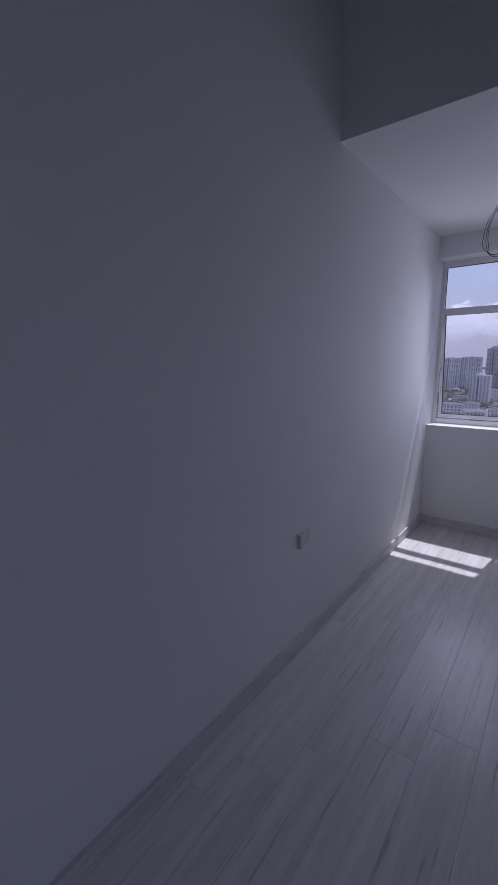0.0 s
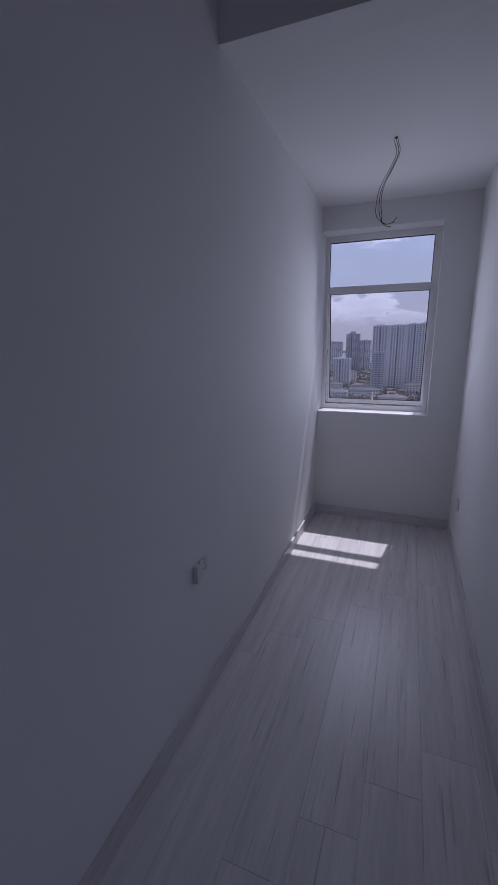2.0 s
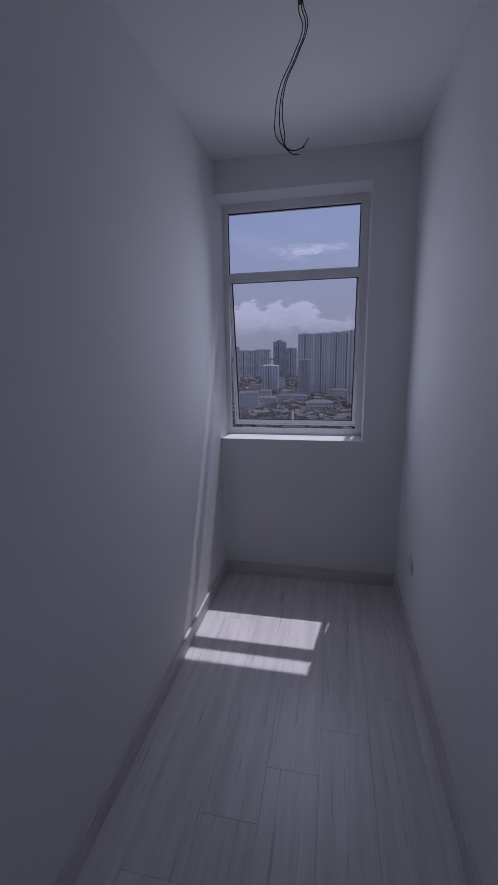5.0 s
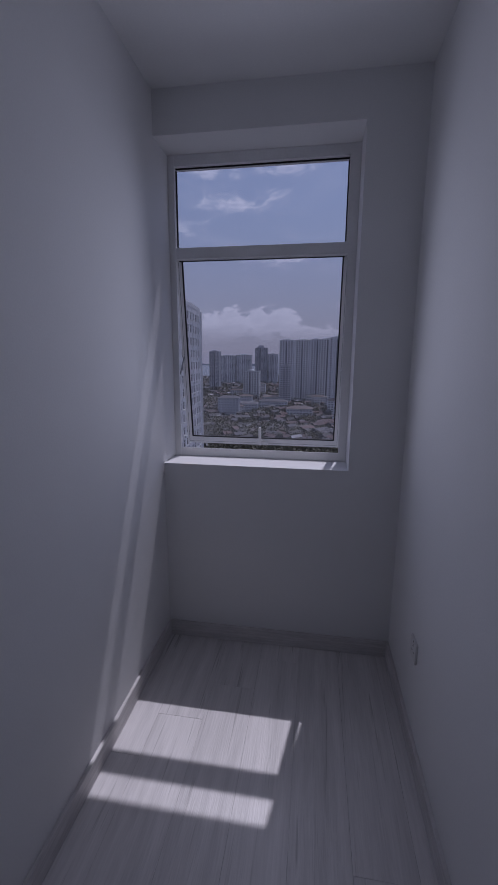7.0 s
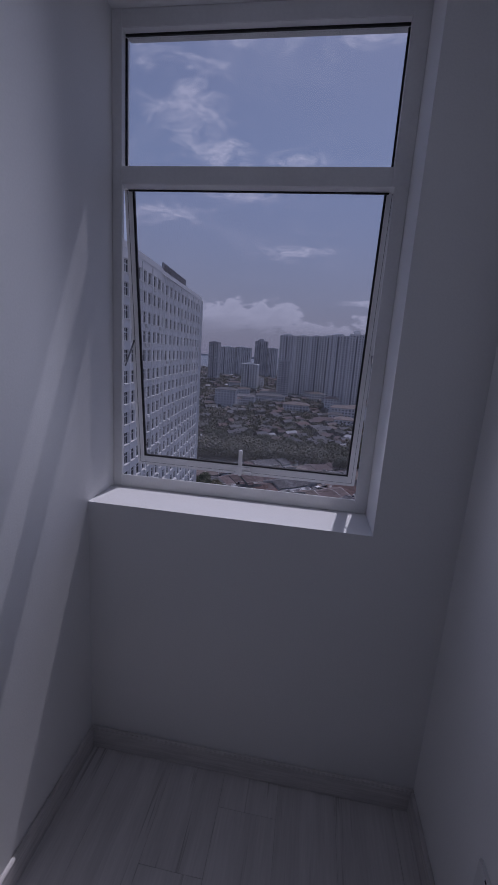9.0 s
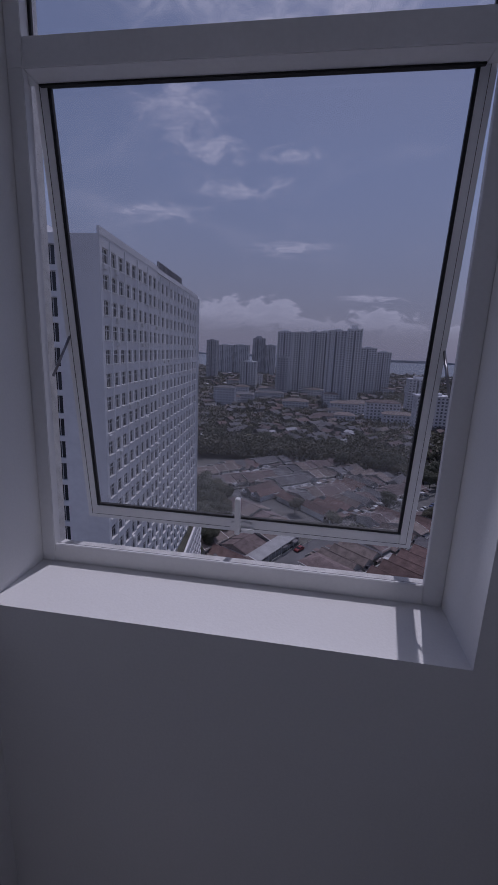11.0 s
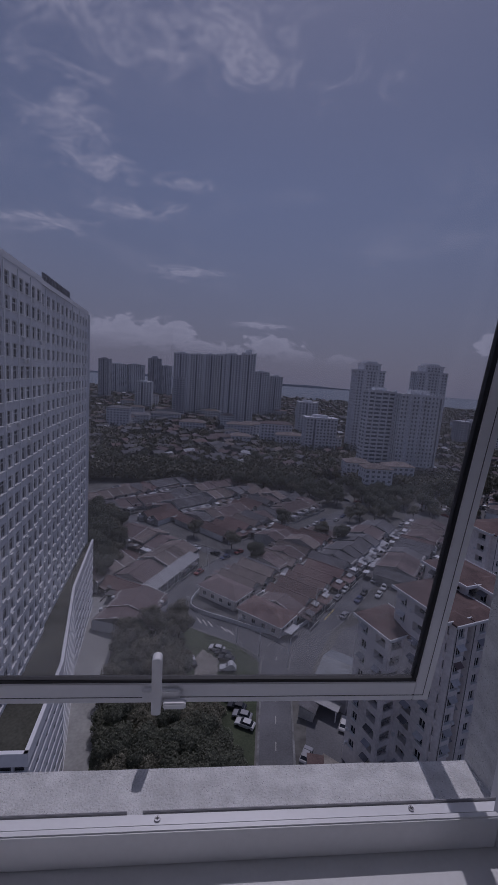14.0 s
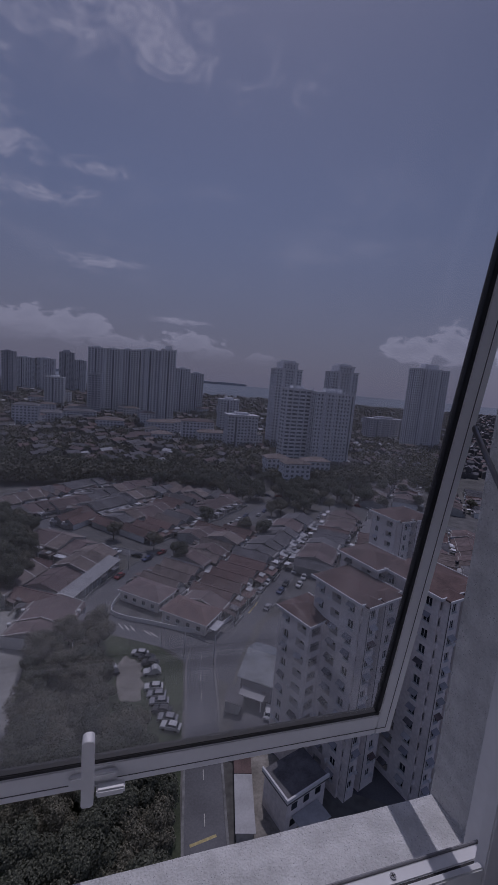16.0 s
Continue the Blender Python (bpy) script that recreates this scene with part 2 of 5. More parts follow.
# ---- mesh helpers ----
def box(bm, lo, hi, mi=0):
    x0, y0, z0 = lo
    x1, y1, z1 = hi
    v = [bm.verts.new(p) for p in ((x0, y0, z0), (x1, y0, z0), (x1, y1, z0), (x0, y1, z0), (x0, y0, z1), (x1, y0, z1), (x1, y1, z1), (x0, y1, z1))]
    for f in ((3, 2, 1, 0), (4, 5, 6, 7), (0, 1, 5, 4), (1, 2, 6, 5), (2, 3, 7, 6), (3, 0, 4, 7)):
        bm.faces.new([v[i] for i in f]).material_index = mi
    return v


def quad(bm, a, b, c, d, mi=0):
    f = bm.faces.new([bm.verts.new(p) for p in (a, b, c, d)])
    f.material_index = mi
    return f


def bevel(bm, w, seg=2):
    bmesh.ops.bevel(bm, geom=list(bm.edges), offset=w, segments=seg, affect="EDGES", clamp_overlap=True)


def part(name, bm, material, parent=None, label="", m=None):
    me = bpy.data.meshes.new(name)
    bm.to_mesh(me)
    bm.free()
    for k in (material if isinstance(material, (list, tuple)) else [material]):
        me.materials.append(k)
    return link(name, me, parent, label, m)


def link(name, me, parent=None, label="", m=None):
    ob = new(name, me)
    if parent is not None:
        ob.parent = parent
    if m is not None:
        ob.matrix_basis = m
    if label:
        tagged(ob, label)
    return ob


def boxes(*items):
    bm = bmesh.new()
    for lo, hi in items:
        box(bm, lo, hi)
    return bm


def soft_box(lo, hi, w=0.003, seg=2):
    bm = boxes((lo, hi))
    bevel(bm, w, seg)
    return bm


def tube(bm, pts, r, sides=8, mi=0):
    """A round bar along the points."""
    rings = []
    for i, p in enumerate(pts):
        d = (Vector(pts[min(i + 1, len(pts) - 1)]) - Vector(pts[max(i - 1, 0)])).normalized()
        q = d.to_track_quat("Z", "Y").to_matrix()
        rr = r[i] if isinstance(r, (list, tuple)) else r
        rings.append([bm.verts.new(Vector(p) + q @ Vector((rr * math.cos(2 * math.pi * k / sides), rr * math.sin(2 * math.pi * k / sides), 0))) for k in range(sides)])
    for a, b in zip(rings, rings[1:]):
        for k in range(sides):
            f = bm.faces.new((a[k], a[(k + 1) % sides], b[(k + 1) % sides], b[k]))
            f.smooth, f.material_index = True, mi
    bm.faces.new(rings[0][::-1]).material_index = mi
    bm.faces.new(rings[-1]).material_index = mi


# ---- the room ----
W, H, LEFT_END, BEAM, FAR = 1.213, 2.75, -6.6, -2.09, 3.8
HIGH = 3.6
R_END = -3.05
OX, OT, OS = 0.957, 2.563, 1.017      # window opening: right side, top, sill
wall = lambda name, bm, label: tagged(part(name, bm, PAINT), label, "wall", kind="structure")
wall("wall_left", boxes(((-0.2, LEFT_END, 0), (0, 0.0, HIGH))), "plain white painted wall along the narrow room")
wall("wall_window", boxes(((-0.2, 0, 0), (W + 0.2, 0.245, OS)), ((-0.2, 0, OT), (W + 0.2, 0.245, HIGH)), ((-0.2, 0, OS), (0, 0.245, OT)), ((OX, 0, OS), (W + 0.2, 0.245, OT))), "white painted end wall with a deep window opening")
wall("wall_right", boxes(((W, R_END, 0), (W + 0.12, 0, HIGH))), "plain white painted wall beside the window")
wall("wall_rear_side", boxes(((W + 0.12, R_END, 0), (FAR + 0.2, R_END + 0.12, HIGH))), "white partition behind the open end of the room")
# the opening in this unseen wall is added to let more daylight in
wall("wall_far_right", boxes(((FAR, LEFT_END, 0), (FAR + 0.2, -6.3, HIGH)), ((FAR, -4.35, 0), (FAR + 0.2, R_END, HIGH)), ((FAR, -6.3, 2.3), (FAR + 0.2, -4.35, HIGH))), "unseen white wall of the larger room with an opening added for light")
wall("wall_back", boxes(((-0.2, LEFT_END - 0.2, 0), (FAR + 0.2, LEFT_END, HIGH))), "white painted wall behind the walk")
wall("beam", boxes(((0, BEAM, H), (W, BEAM + 0.15, HIGH))), "white painted downstand where the lower ceiling begins")
tagged(part("ceiling", boxes(((0, BEAM + 0.15, H), (W, 0, H + 0.15))), CEIL), "flat white ceiling of the narrow room", "ceiling", kind="structure")
tagged(part("ceiling_high", boxes(((-0.2, LEFT_END - 0.2, HIGH), (FAR + 0.2, 0.245, HIGH + 0.15))), CEIL), "higher white ceiling behind the downstand", "ceiling", kind="structure")
floor = tagged(part("floor", boxes(((-0.2, LEFT_END - 0.2, -0.2), (FAR + 0.2, 0.245, -0.0105))), SKIRT), "grey wood laminate floor laid towards the window", "floor", kind="structure")
BH, BT = 0.092, 0.014


def skirting(name, lo, hi, label):
    bm = soft_box(lo, hi, 0.003, 2)
    tagged(part(name, bm, SKIRT), label, "baseboard", kind="structure")


skirting("baseboard_left", (0, LEFT_END, 0), (BT, -BT, BH), "grey wood-look skirting along the plain wall")
skirting("baseboard_window", (0, -BT, 0), (W, 0, BH), "grey wood-look skirting under the window")
skirting("baseboard_right", (W - BT, R_END, 0), (W, -BT, BH), "grey wood-look skirting along the wall with a socket")

# ---- the window ----
win = tagged(new("window_1"), "white aluminium window, fixed pane above an open top-hung sash", "window", kind="structure")
FY0, FY1 = 0.188, 0.246
XL, XR, ZB, ZT0, ZT1, ZT = 0.034, 0.906, 1.064, 2.075, 2.129, 2.507
XJ, XD, YD = 0.915, 0.946, FY0 + 0.016


def rail(name, lo, hi, parent=win, w=0.0016, material=ALU, m=None):
    return part(name, soft_box(lo, hi, w), material, parent, m=m)


rail("frame_jamb", (0.0, FY0, ZT0), (XL, FY1, OT))
rail("frame_jamb", (0.0, FY0, OS), (XL, YD, ZT0))
rail("jamb_rebate", (0.0, YD, OS), (0.012, FY1, ZT0))
rail("frame_jamb", (XR, FY0, ZT0), (OX, FY1, OT))
rail("frame_jamb", (XJ, FY0, OS), (OX, YD, ZT0))
rail("jamb_rebate", (XD, YD, OS), (OX, FY1, ZT0))
rail("frame_head", (XL, FY0 + 0.0015, ZT + 0.006), (XR, FY1 + 0.012, OT))
rail("transom", (XL, FY0 + 0.0015, ZT0), (XR, FY1, ZT1))
rail("frame_sill", (XL, FY0 + 0.0015, OS), (XJ, 0.1975, ZB))
rail("track", (0.012, 0.2096, OS), (XD, 0.225, 1.046))
rail("track_gasket", (0.012, 0.1976, OS), (XD, 0.2095, 1.0465), w=0.0008, material=RUBBER)
rail("track_lip", (0.012, 0.2252, OS), (0.447, 0.2275, 1.048), w=0.0006, material=LIP)
rail("track_lip", (0.466, 0.2252, OS), (XD, 0.2275, 1.048), w=0.0006, material=LIP)
rail("transom_gasket", (XL, 0.236, ZT0 - 0.004), (XR, 0.2455, ZT0 - 0.0005), w=0.0008, material=RUBBER)
# gasket round the fixed pane and the pane
gk = 0.006
for lo, hi in (((XL, 0.214, ZT1), (XR, 0.222, ZT1 + gk)), ((XL, 0.214, ZT - gk + 0.006), (XR, 0.222, ZT + 0.006)), ((XL, 0.214, ZT1 + gk), (XL + gk, 0.222, ZT - gk)), ((XR - gk, 0.214, ZT1 + gk), (XR, 0.222, ZT - gk))):
    rail("gasket", lo, hi, w=0.0008, material=RUBBER)
pane = part("pane", boxes(((XL, 0.222, ZT1), (XR, 0.228, ZT + 0.006))), CLEAR, win, "clear fixed pane")
pane.visible_shadow = False
# screws along the track
for x in (0.16, 0.485, 0.812):
    bm = bmesh.new()
    tube(bm, [(x, 0.2175, 1.044), (x, 0.2175, 1.0478)], 0.0038, 10)
    s = part("screw", bm, STEEL, win)
    part("slot", boxes(((x - 0.0024, 0.2171, 1.0476), (x + 0.0024, 0.2179, 1.0484)), ((x - 0.0004, 0.2151, 1.0476), (x + 0.0004, 0.2199, 1.0484))), HOLE, s)
# inner sill board edge and outer ledge, jambs and head in rough render
bm = bmesh.new()
for i in range(24):
    x0, x1 = -0.05 + i * 1.06 / 24, -0.05 + (i + 1) * 1.06 / 24
    j = lambda x: 0.318 + 0.0015 * noise.noise((x * 40, 0, 0))
    quad(bm, (x0, 0.226, 1.0195), (x1, 0.226, 1.0195), (x1, j(x1), 1.009), (x0, j(x0), 1.009))
    quad(bm, (x0, j(x0), 1.009), (x1, j(x1), 1.009), (x1, 0.322, 0.985), (x0, 0.322, 0.985))
bmesh.ops.remove_doubles(bm, verts=bm.verts, dist=1e-4)
tagged(part("window_sill_outer", bm, RENDER_WHITE), "rough white rendered ledge outside the window", "window sill", kind="structure")
bm = boxes(((-12, 0.245, -70), (-0.022, 0.322, 12)), ((0.9595, 0.245, -70), (9, 0.322, 12)), ((-0.022, 0.245, -70), (0.9595, 0.322, 1.0)), ((-0.022, 0.245, OT + 0.02), (0.9595, 0.322, 12)))
tagged(part("wall_outer", bm, RENDER_WHITE), "rough white rendered outside wall of the tower block", "wall", kind="structure")

# the open sash, swung out at the foot
SW0, SW1, SL = 0.011, 0.931, 1.073
tilt = math.atan2(0.143, 1.06)
sash = part("sash", boxes(), ALU, win, "white sash swung open at the foot", pose(0, 0.250, 2.115, math.degrees(tilt)))
SR, SD, BR = 0.030, 0.0135, 0.040
for nm, lo, hi in (("sash_rail", (SW0 + SR, 0, -SR), (SW1 - SR, SD, 0)), ("sash_rail", (SW0 + SR, 0, -SL), (SW1 - SR, SD, -SL + BR)), ("sash_stile", (SW0, 0, -SL), (SW0 + SR, SD, 0)), ("sash_stile", (SW1 - SR, 0, -SL), (SW1, SD, 0))):
    rail(nm, lo, hi, sash)
for lo, hi in (((SW0 + 0.012, -0.0006, -0.013), (SW1 - 0.012, 0.001, -0.012)), ((SW0 + 0.012, -0.0006, -SL + 0.012), (SW1 - 0.012, 0.001, -SL + 0.013)), ((SW0 + 0.012, -0.0006, -SL + 0.013), (SW0 + 0.0135, 0.001, -0.013)), ((SW1 - 0.013, -0.0006, -SL + 0.013), (SW1 - 0.012, 0.001, -0.013))):
    part("sash_seam", boxes((lo, hi)), SEAM, sash)
g0, g1 = SR - 0.0015, 0.0062
for lo, hi in (((SW0 + g0, 0.0015, -SR - g1), (SW1 - g0, 0.0125, -SR + 0.001)), ((SW0 + g0, 0.0015, -SL + BR - 0.001), (SW1 - g0, 0.0125, -SL + BR + g1)), ((SW0 + g0, 0.0015, -SL + BR + g1), (SW0 + SR + g1, 0.0125, -SR - g1)), ((SW1 - SR - g1, 0.0015, -SL + BR + g1), (SW1 - g0, 0.0125, -SR - g1))):
    rail("sash_gasket", lo, hi, sash, w=0.001, material=RUBBER)
sp = part("sash_pane", boxes(((SW0 + SR + 0.001, 0.0055, -SL + BR + 0.001), (SW1 - SR - 0.001, 0.0105, -SR - 0.001))), CLEAR_DUSTY, sash, "lightly tinted dusty pane")
sp.visible_shadow = False
# lever handle on the foot rail
hx = 0.464
rail("handle_base", (hx - 0.024, -0.008, -SL + 0.014), (hx + 0.036, 0.0, -SL + 0.033), sash, w=0.002)
bm = bmesh.new()
outline = []
for cx, cz, a0 in ((hx + 0.0012, -SL + 0.110, 0), (hx - 0.0012, -SL + 0.110, 90), (hx - 0.003, -SL + 0.010, 180), (hx + 0.003, -SL + 0.010, 270)):
    r0 = 0.006 if a0 < 180 else 0.0045
    outline += [(cx + r0 * math.cos(radians(a0 + 15 * k)), cz + r0 * math.sin(radians(a0 + 15 * k))) for k in range(7)]
front = bm.faces.new([bm.verts.new((x, -0.027, z)) for x, z in outline])
ext = bmesh.ops.extrude_face_region(bm, geom=[front])
bmesh.ops.translate(bm, verts=[v for v in ext["geom"] if isinstance(v, bmesh.types.BMVert)], vec=(0, 0.014, 0))
bmesh.ops.recalc_face_normals(bm, faces=bm.faces)
bevel(bm, 0.0012, 2)
part("handle_lever", bm, ALU, sash)
rail("handle_neck", (hx - 0.008, -0.013, -SL + 0.008), (hx + 0.008, -0.007, -SL + 0.024), sash, w=0.001)
rail("handle_tongue", (hx + 0.010, -0.020, -SL + 0.008), (hx + 0.046, -0.008, -SL + 0.020), sash, w=0.002)
for x in (0.020, 0.928):
    bm = bmesh.new()
    a, b = Vector((x, 0.247, 1.475)), Vector((x, 0.325, 1.57))
    tube(bm, [a, b], 0.0035, 6)
    part("stay_arm", bm, STEEL, win, "grey steel stay")

# planks: five rows and a half across the room, joints stepping from row to row
plank_me = {}


def plank(x0, x1, y0, y1):
    key = (round(x1 - x0, 3), round(y1 - y0, 3))
    if key not in plank_me:
        bm = soft_box((-(x1 - x0) / 2 + 0.0003, -(y1 - y0) / 2 + 0.0003, -0.010), ((x1 - x0) / 2 - 0.0003, (y1 - y0) / 2 - 0.0003, 0.0), 0.0007, 1)
        me = bpy.data.meshes.new("plank")
        bm.to_mesh(me)
        bm.free()
        me.materials.append(PLANK)
        plank_me[key] = me
    link("plank", plank_me[key], floor, m=pose((x0 + x1) / 2, (y0 + y1) / 2, 0))


PW, PL = 0.2025, 1.303
for k in range(-1, 19):
    x0 = max(0.0, 0.338 + (k - 1) * PW)
    x1 = min(FAR, 0.338 + k * PW)
    top = 0.0 if x0 < W else R_END
    y = -1.64 + 0.207 * (k - 1) + 4 * PL - (0 if k < 5 else 0.9 * (k % 3))
    while y > LEFT_END:
        a, b = max(y - PL, LEFT_END), min(y, top)
        if b - a > 0.02 and x1 - x0 > 0.01:
            plank(x0, x1, a, b)
        y -= PL


# ---- sockets and the hanging cable ----
def faceplate(name, label, m, w, h, slots):
    ob = part(name, soft_box((-w / 2, 0, -h / 2), (w / 2, 0.009, h / 2), 0.003, 2), PLASTIC, None, "", m)
    tagged(ob, label, "socket")
    for lo, hi in slots:
        part("slot", boxes(((lo[0], 0.0088, lo[1]), (hi[0], 0.0094, hi[1]))), HOLE, ob)
    return ob


PINS = (((-0.003, 0.010), (0.003, 0.021)), ((-0.016, -0.012), (-0.007, -0.006)), ((0.007, -0.012), (0.016, -0.006)), ((-0.004, 0.030), (0.004, 0.036)))
faceplate("wall_socket", "white plastic socket plate with three pin slots on the wall", pose(0, -2.372, 0.672, 0, 0, -90), 0.084, 0.086, PINS)
ob = faceplate("wall_switch_plate", "narrow white raised plate beside the socket", pose(0, -2.446, 0.672, 0, 0, -90), 0.036, 0.086, ())
part("rocker", soft_box((-0.015, 0.008, -0.039), (0.015, 0.024, 0.039), 0.002), PLASTIC, ob)
faceplate("wall_socket", "white plastic socket plate low on the wall near the window", pose(W, -0.49, 0.42, 0, 0, 90), 0.086, 0.086, PINS)

wx, wy = 0.619, -1.061
rose = part("ceiling_cable", boxes(), CABLE, None)
tagged(rose, "black electric cables hanging loose from the ceiling", "cable")


def strand(name, dx, dy, end):
    pts = [(wx + dx * 0.4, wy, H + 0.02), (wx + 0.004 + dx, wy + dy, H - 0.02), (wx + 0.018 + dx, wy + dy, 2.68), (wx - 0.012 + dx, wy + dy, 2.60),
           (wx - 0.058 + dx * 1.2, wy + dy, 2.51), (wx - 0.072 + dx * 1.5, wy + dy, 2.42), (wx - 0.066 + dx * 1.8, wy + dy, 2.36), *end]
    cu = bpy.data.curves.new(name, "CURVE")
    cu.dimensions, cu.bevel_depth, cu.bevel_resolution, cu.resolution_u = "3D", 0.0018, 2, 8
    sp = cu.splines.new("BEZIER")
    sp.bezier_points.add(len(pts) - 1)
    for b, p in zip(sp.bezier_points, pts):
        b.co, b.handle_left_type, b.handle_right_type = p, "AUTO", "AUTO"
    tmp = bpy.data.objects.new(name, cu)
    me = bpy.data.meshes.new_from_object(tmp)
    bpy.data.objects.remove(tmp)
    me.materials.append(CABLE)
    link(name, me, rose)


strand("strand", 0.0, 0.0, [(wx - 0.045, wy, 2.315), (wx + 0.0, wy, 2.307), (wx + 0.033, wy, 2.338)])
strand("strand", -0.011, 0.004, [(wx - 0.06, wy, 2.325), (wx - 0.03, wy, 2.305), (wx + 0.018, wy, 2.312)])
strand("strand", 0.007, -0.005, [(wx - 0.05, wy, 2.32), (wx - 0.025, wy, 2.294), (wx + 0.0, wy, 2.290)])
bm = bmesh.new()
tube(bm, [(wx, wy, H - 0.004), (wx, wy, H + 0.01)], 0.009, 14)
part("hole_rim", bm, HOLE, rose)

# ---- outside: materials ----
G = -70.0
ASPHALT = mat("asphalt", (0.155, 0.155, 0.165), 0.85, vary=0.18, scale=0.12, fine=3, bump=0.1)
SOIL = mat("ground_cover", (0.16, 0.156, 0.146), 0.95, vary=0.35, scale=0.05, fine=0.6, bump=0.3)
GRASS = mat("rough_grass", (0.07, 0.085, 0.05), 0.95, vary=0.3, scale=0.15, fine=2.5, bump=0.4)
DECK = mat("planted_deck", (0.088, 0.088, 0.07), 0.95, vary=0.3, scale=0.15, fine=2.5, bump=0.4)
DIRT = mat("pale_dirt", (0.30, 0.28, 0.25), 0.95, vary=0.25, scale=0.3, fine=2, bump=0.3)
CONCRETE = mat("concrete", (0.36, 0.36, 0.35), 0.85, vary=0.16, scale=0.15, fine=1.5, bump=0.15)
CONCRETE_OLD = mat("old_concrete", (0.15, 0.147, 0.145), 0.9, vary=0.25, scale=0.2, fine=1.5, bump=0.15)
KERB = mat("kerb_stone", (0.23, 0.23, 0.23), 0.9, vary=0.25, scale=0.4, fine=2, bump=0.1)
LINE = mat("road_paint", (0.55, 0.54, 0.50), 0.8, vary=0.2, scale=2, bump=0.0)
YELLOW = mat("yellow_road_paint", (0.55, 0.46, 0.22), 0.8, vary=0.2, scale=2, bump=0.0)
SEA = mat("sea_water", (0.10, 0.13, 0.16), 0.25, vary=0.1, scale=0.002, fine=0.02, bump=0.1)
# shore colour carries the distance haze: pale and bluish
LAND = mat("haze_pale_land", (0.5, 0.52, 0.58), 0.95, vary=0.2, scale=0.002, fine=0.01, bump=0.0)
TOWER_WHITE = mat("white_facade", (0.84, 0.84, 0.85), 0.8, vary=0.06, scale=0.08, fine=1.2, bump=0.05)
TOWER_GREY = mat("grey_facade", (0.58, 0.58, 0.60), 0.8, vary=0.08, scale=0.05, fine=0.7, bump=0.05)
TOWER_DARK = mat("dark_facade", (0.34, 0.34, 0.37), 0.75, vary=0.1, scale=0.05, fine=0.7, bump=0.05)
# far facades: grey and dark are paler than the near ones, painting in haze
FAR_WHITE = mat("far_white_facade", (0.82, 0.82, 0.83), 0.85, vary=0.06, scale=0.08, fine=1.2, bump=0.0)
HAZE_GREY = mat("haze_grey_facade", (0.78, 0.78, 0.81), 0.85, vary=0.08, scale=0.05, fine=0.7, bump=0.0)
HAZE_DARK = mat("haze_dark_facade", (0.54, 0.54, 0.58), 0.8, vary=0.1, scale=0.05, fine=0.7, bump=0.0)
CREAM = mat("cream_facade", (0.80, 0.755, 0.735), 0.85, vary=0.16, scale=0.12, fine=1.5, bump=0.1)
PANE_DARK = mat("dark_window_glass", (0.035, 0.04, 0.05), 0.15, vary=0.2, scale=0.5, bump=0.0, each=0.4)
# far tower glass, lightened so that aerial haze sits in its colour
GLAZE = mat("haze_lightened_glass", (0.21, 0.22, 0.245), 0.4, vary=0.2, scale=0.2, bump=0.0)
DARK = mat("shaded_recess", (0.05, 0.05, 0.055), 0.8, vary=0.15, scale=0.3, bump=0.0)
TRIM = mat("white_trim", (0.74, 0.74, 0.74), 0.7, vary=0.06, scale=1, bump=0.0)
LOUVRE = mat("dark_louvre", (0.07, 0.07, 0.085), 0.6, vary=0.1, scale=1, bump=0.0)
TILES = [mat("brown_tile", (0.185, 0.142, 0.140), 0.85, vary=0.22, scale=0.5, fine=5, bump=0.5, each=0.25),
         mat("red_tile", (0.205, 0.138, 0.128), 0.85, vary=0.2, scale=0.5, fine=5, bump=0.5, each=0.25),
         mat("grey_tile", (0.175, 0.17, 0.18), 0.85, vary=0.25, scale=0.5, fine=5, bump=0.5, each=0.3),
         mat("dun_tile", (0.24, 0.198, 0.182), 0.85, vary=0.2, scale=0.5, fine=5, bump=0.5, each=0.25)]
RED_ROOF = mat("terracotta_roof", (0.15, 0.1, 0.093), 0.85, vary=0.25, scale=0.3, fine=4, bump=0.4)
SHEET = mat("pale_metal_sheet", (0.48, 0.48, 0.49), 0.5, vary=0.12, scale=0.4, fine=3, bump=0.2, each=0.3)
BLUE_SHEET = mat("weathered_blue_grey_sheet", (0.25, 0.27, 0.29), 0.5, vary=0.2, scale=0.5, fine=3, bump=0.2)
HOUSE_WALL = mat("house_wall", (0.42, 0.41, 0.39), 0.85, vary=0.15, scale=0.3, fine=2, bump=0.1, each=0.25)
BARK = mat("bark", (0.10, 0.08, 0.06), 0.9, vary=0.3, scale=3, bump=0.5)
LEAVES = [mat("leaves_dark", (0.125, 0.132, 0.092), 0.75, vary=0.35, scale=0.6, fine=5, bump=0.0, each=0.35, island=True),
          mat("leaves_mid", (0.18, 0.172, 0.122), 0.75, vary=0.35, scale=0.6, fine=5, bump=0.0, each=0.35, island=True)]
CARS = [mat("car_paint", c, 0.3, vary=0.03, bump=0.0, spec=0.6) for c in ((0.6, 0.6, 0.6), (0.025, 0.025, 0.03), (0.3, 0.3, 0.32), (0.25, 0.04, 0.04), (0.05, 0.07, 0.16))]
TYRE = mat("tyre", (0.02, 0.02, 0.02), 0.8, vary=0.1, bump=0.0)

rng = random.Random(7)


def at(x, y, z, deg=0.0):
    return pose(x, y, z, 0, 0, deg)


def empty(name, m, label, category, group=""):
    ob = new(name)
    ob.matrix_basis = m
    return tagged(ob, label, category, group)


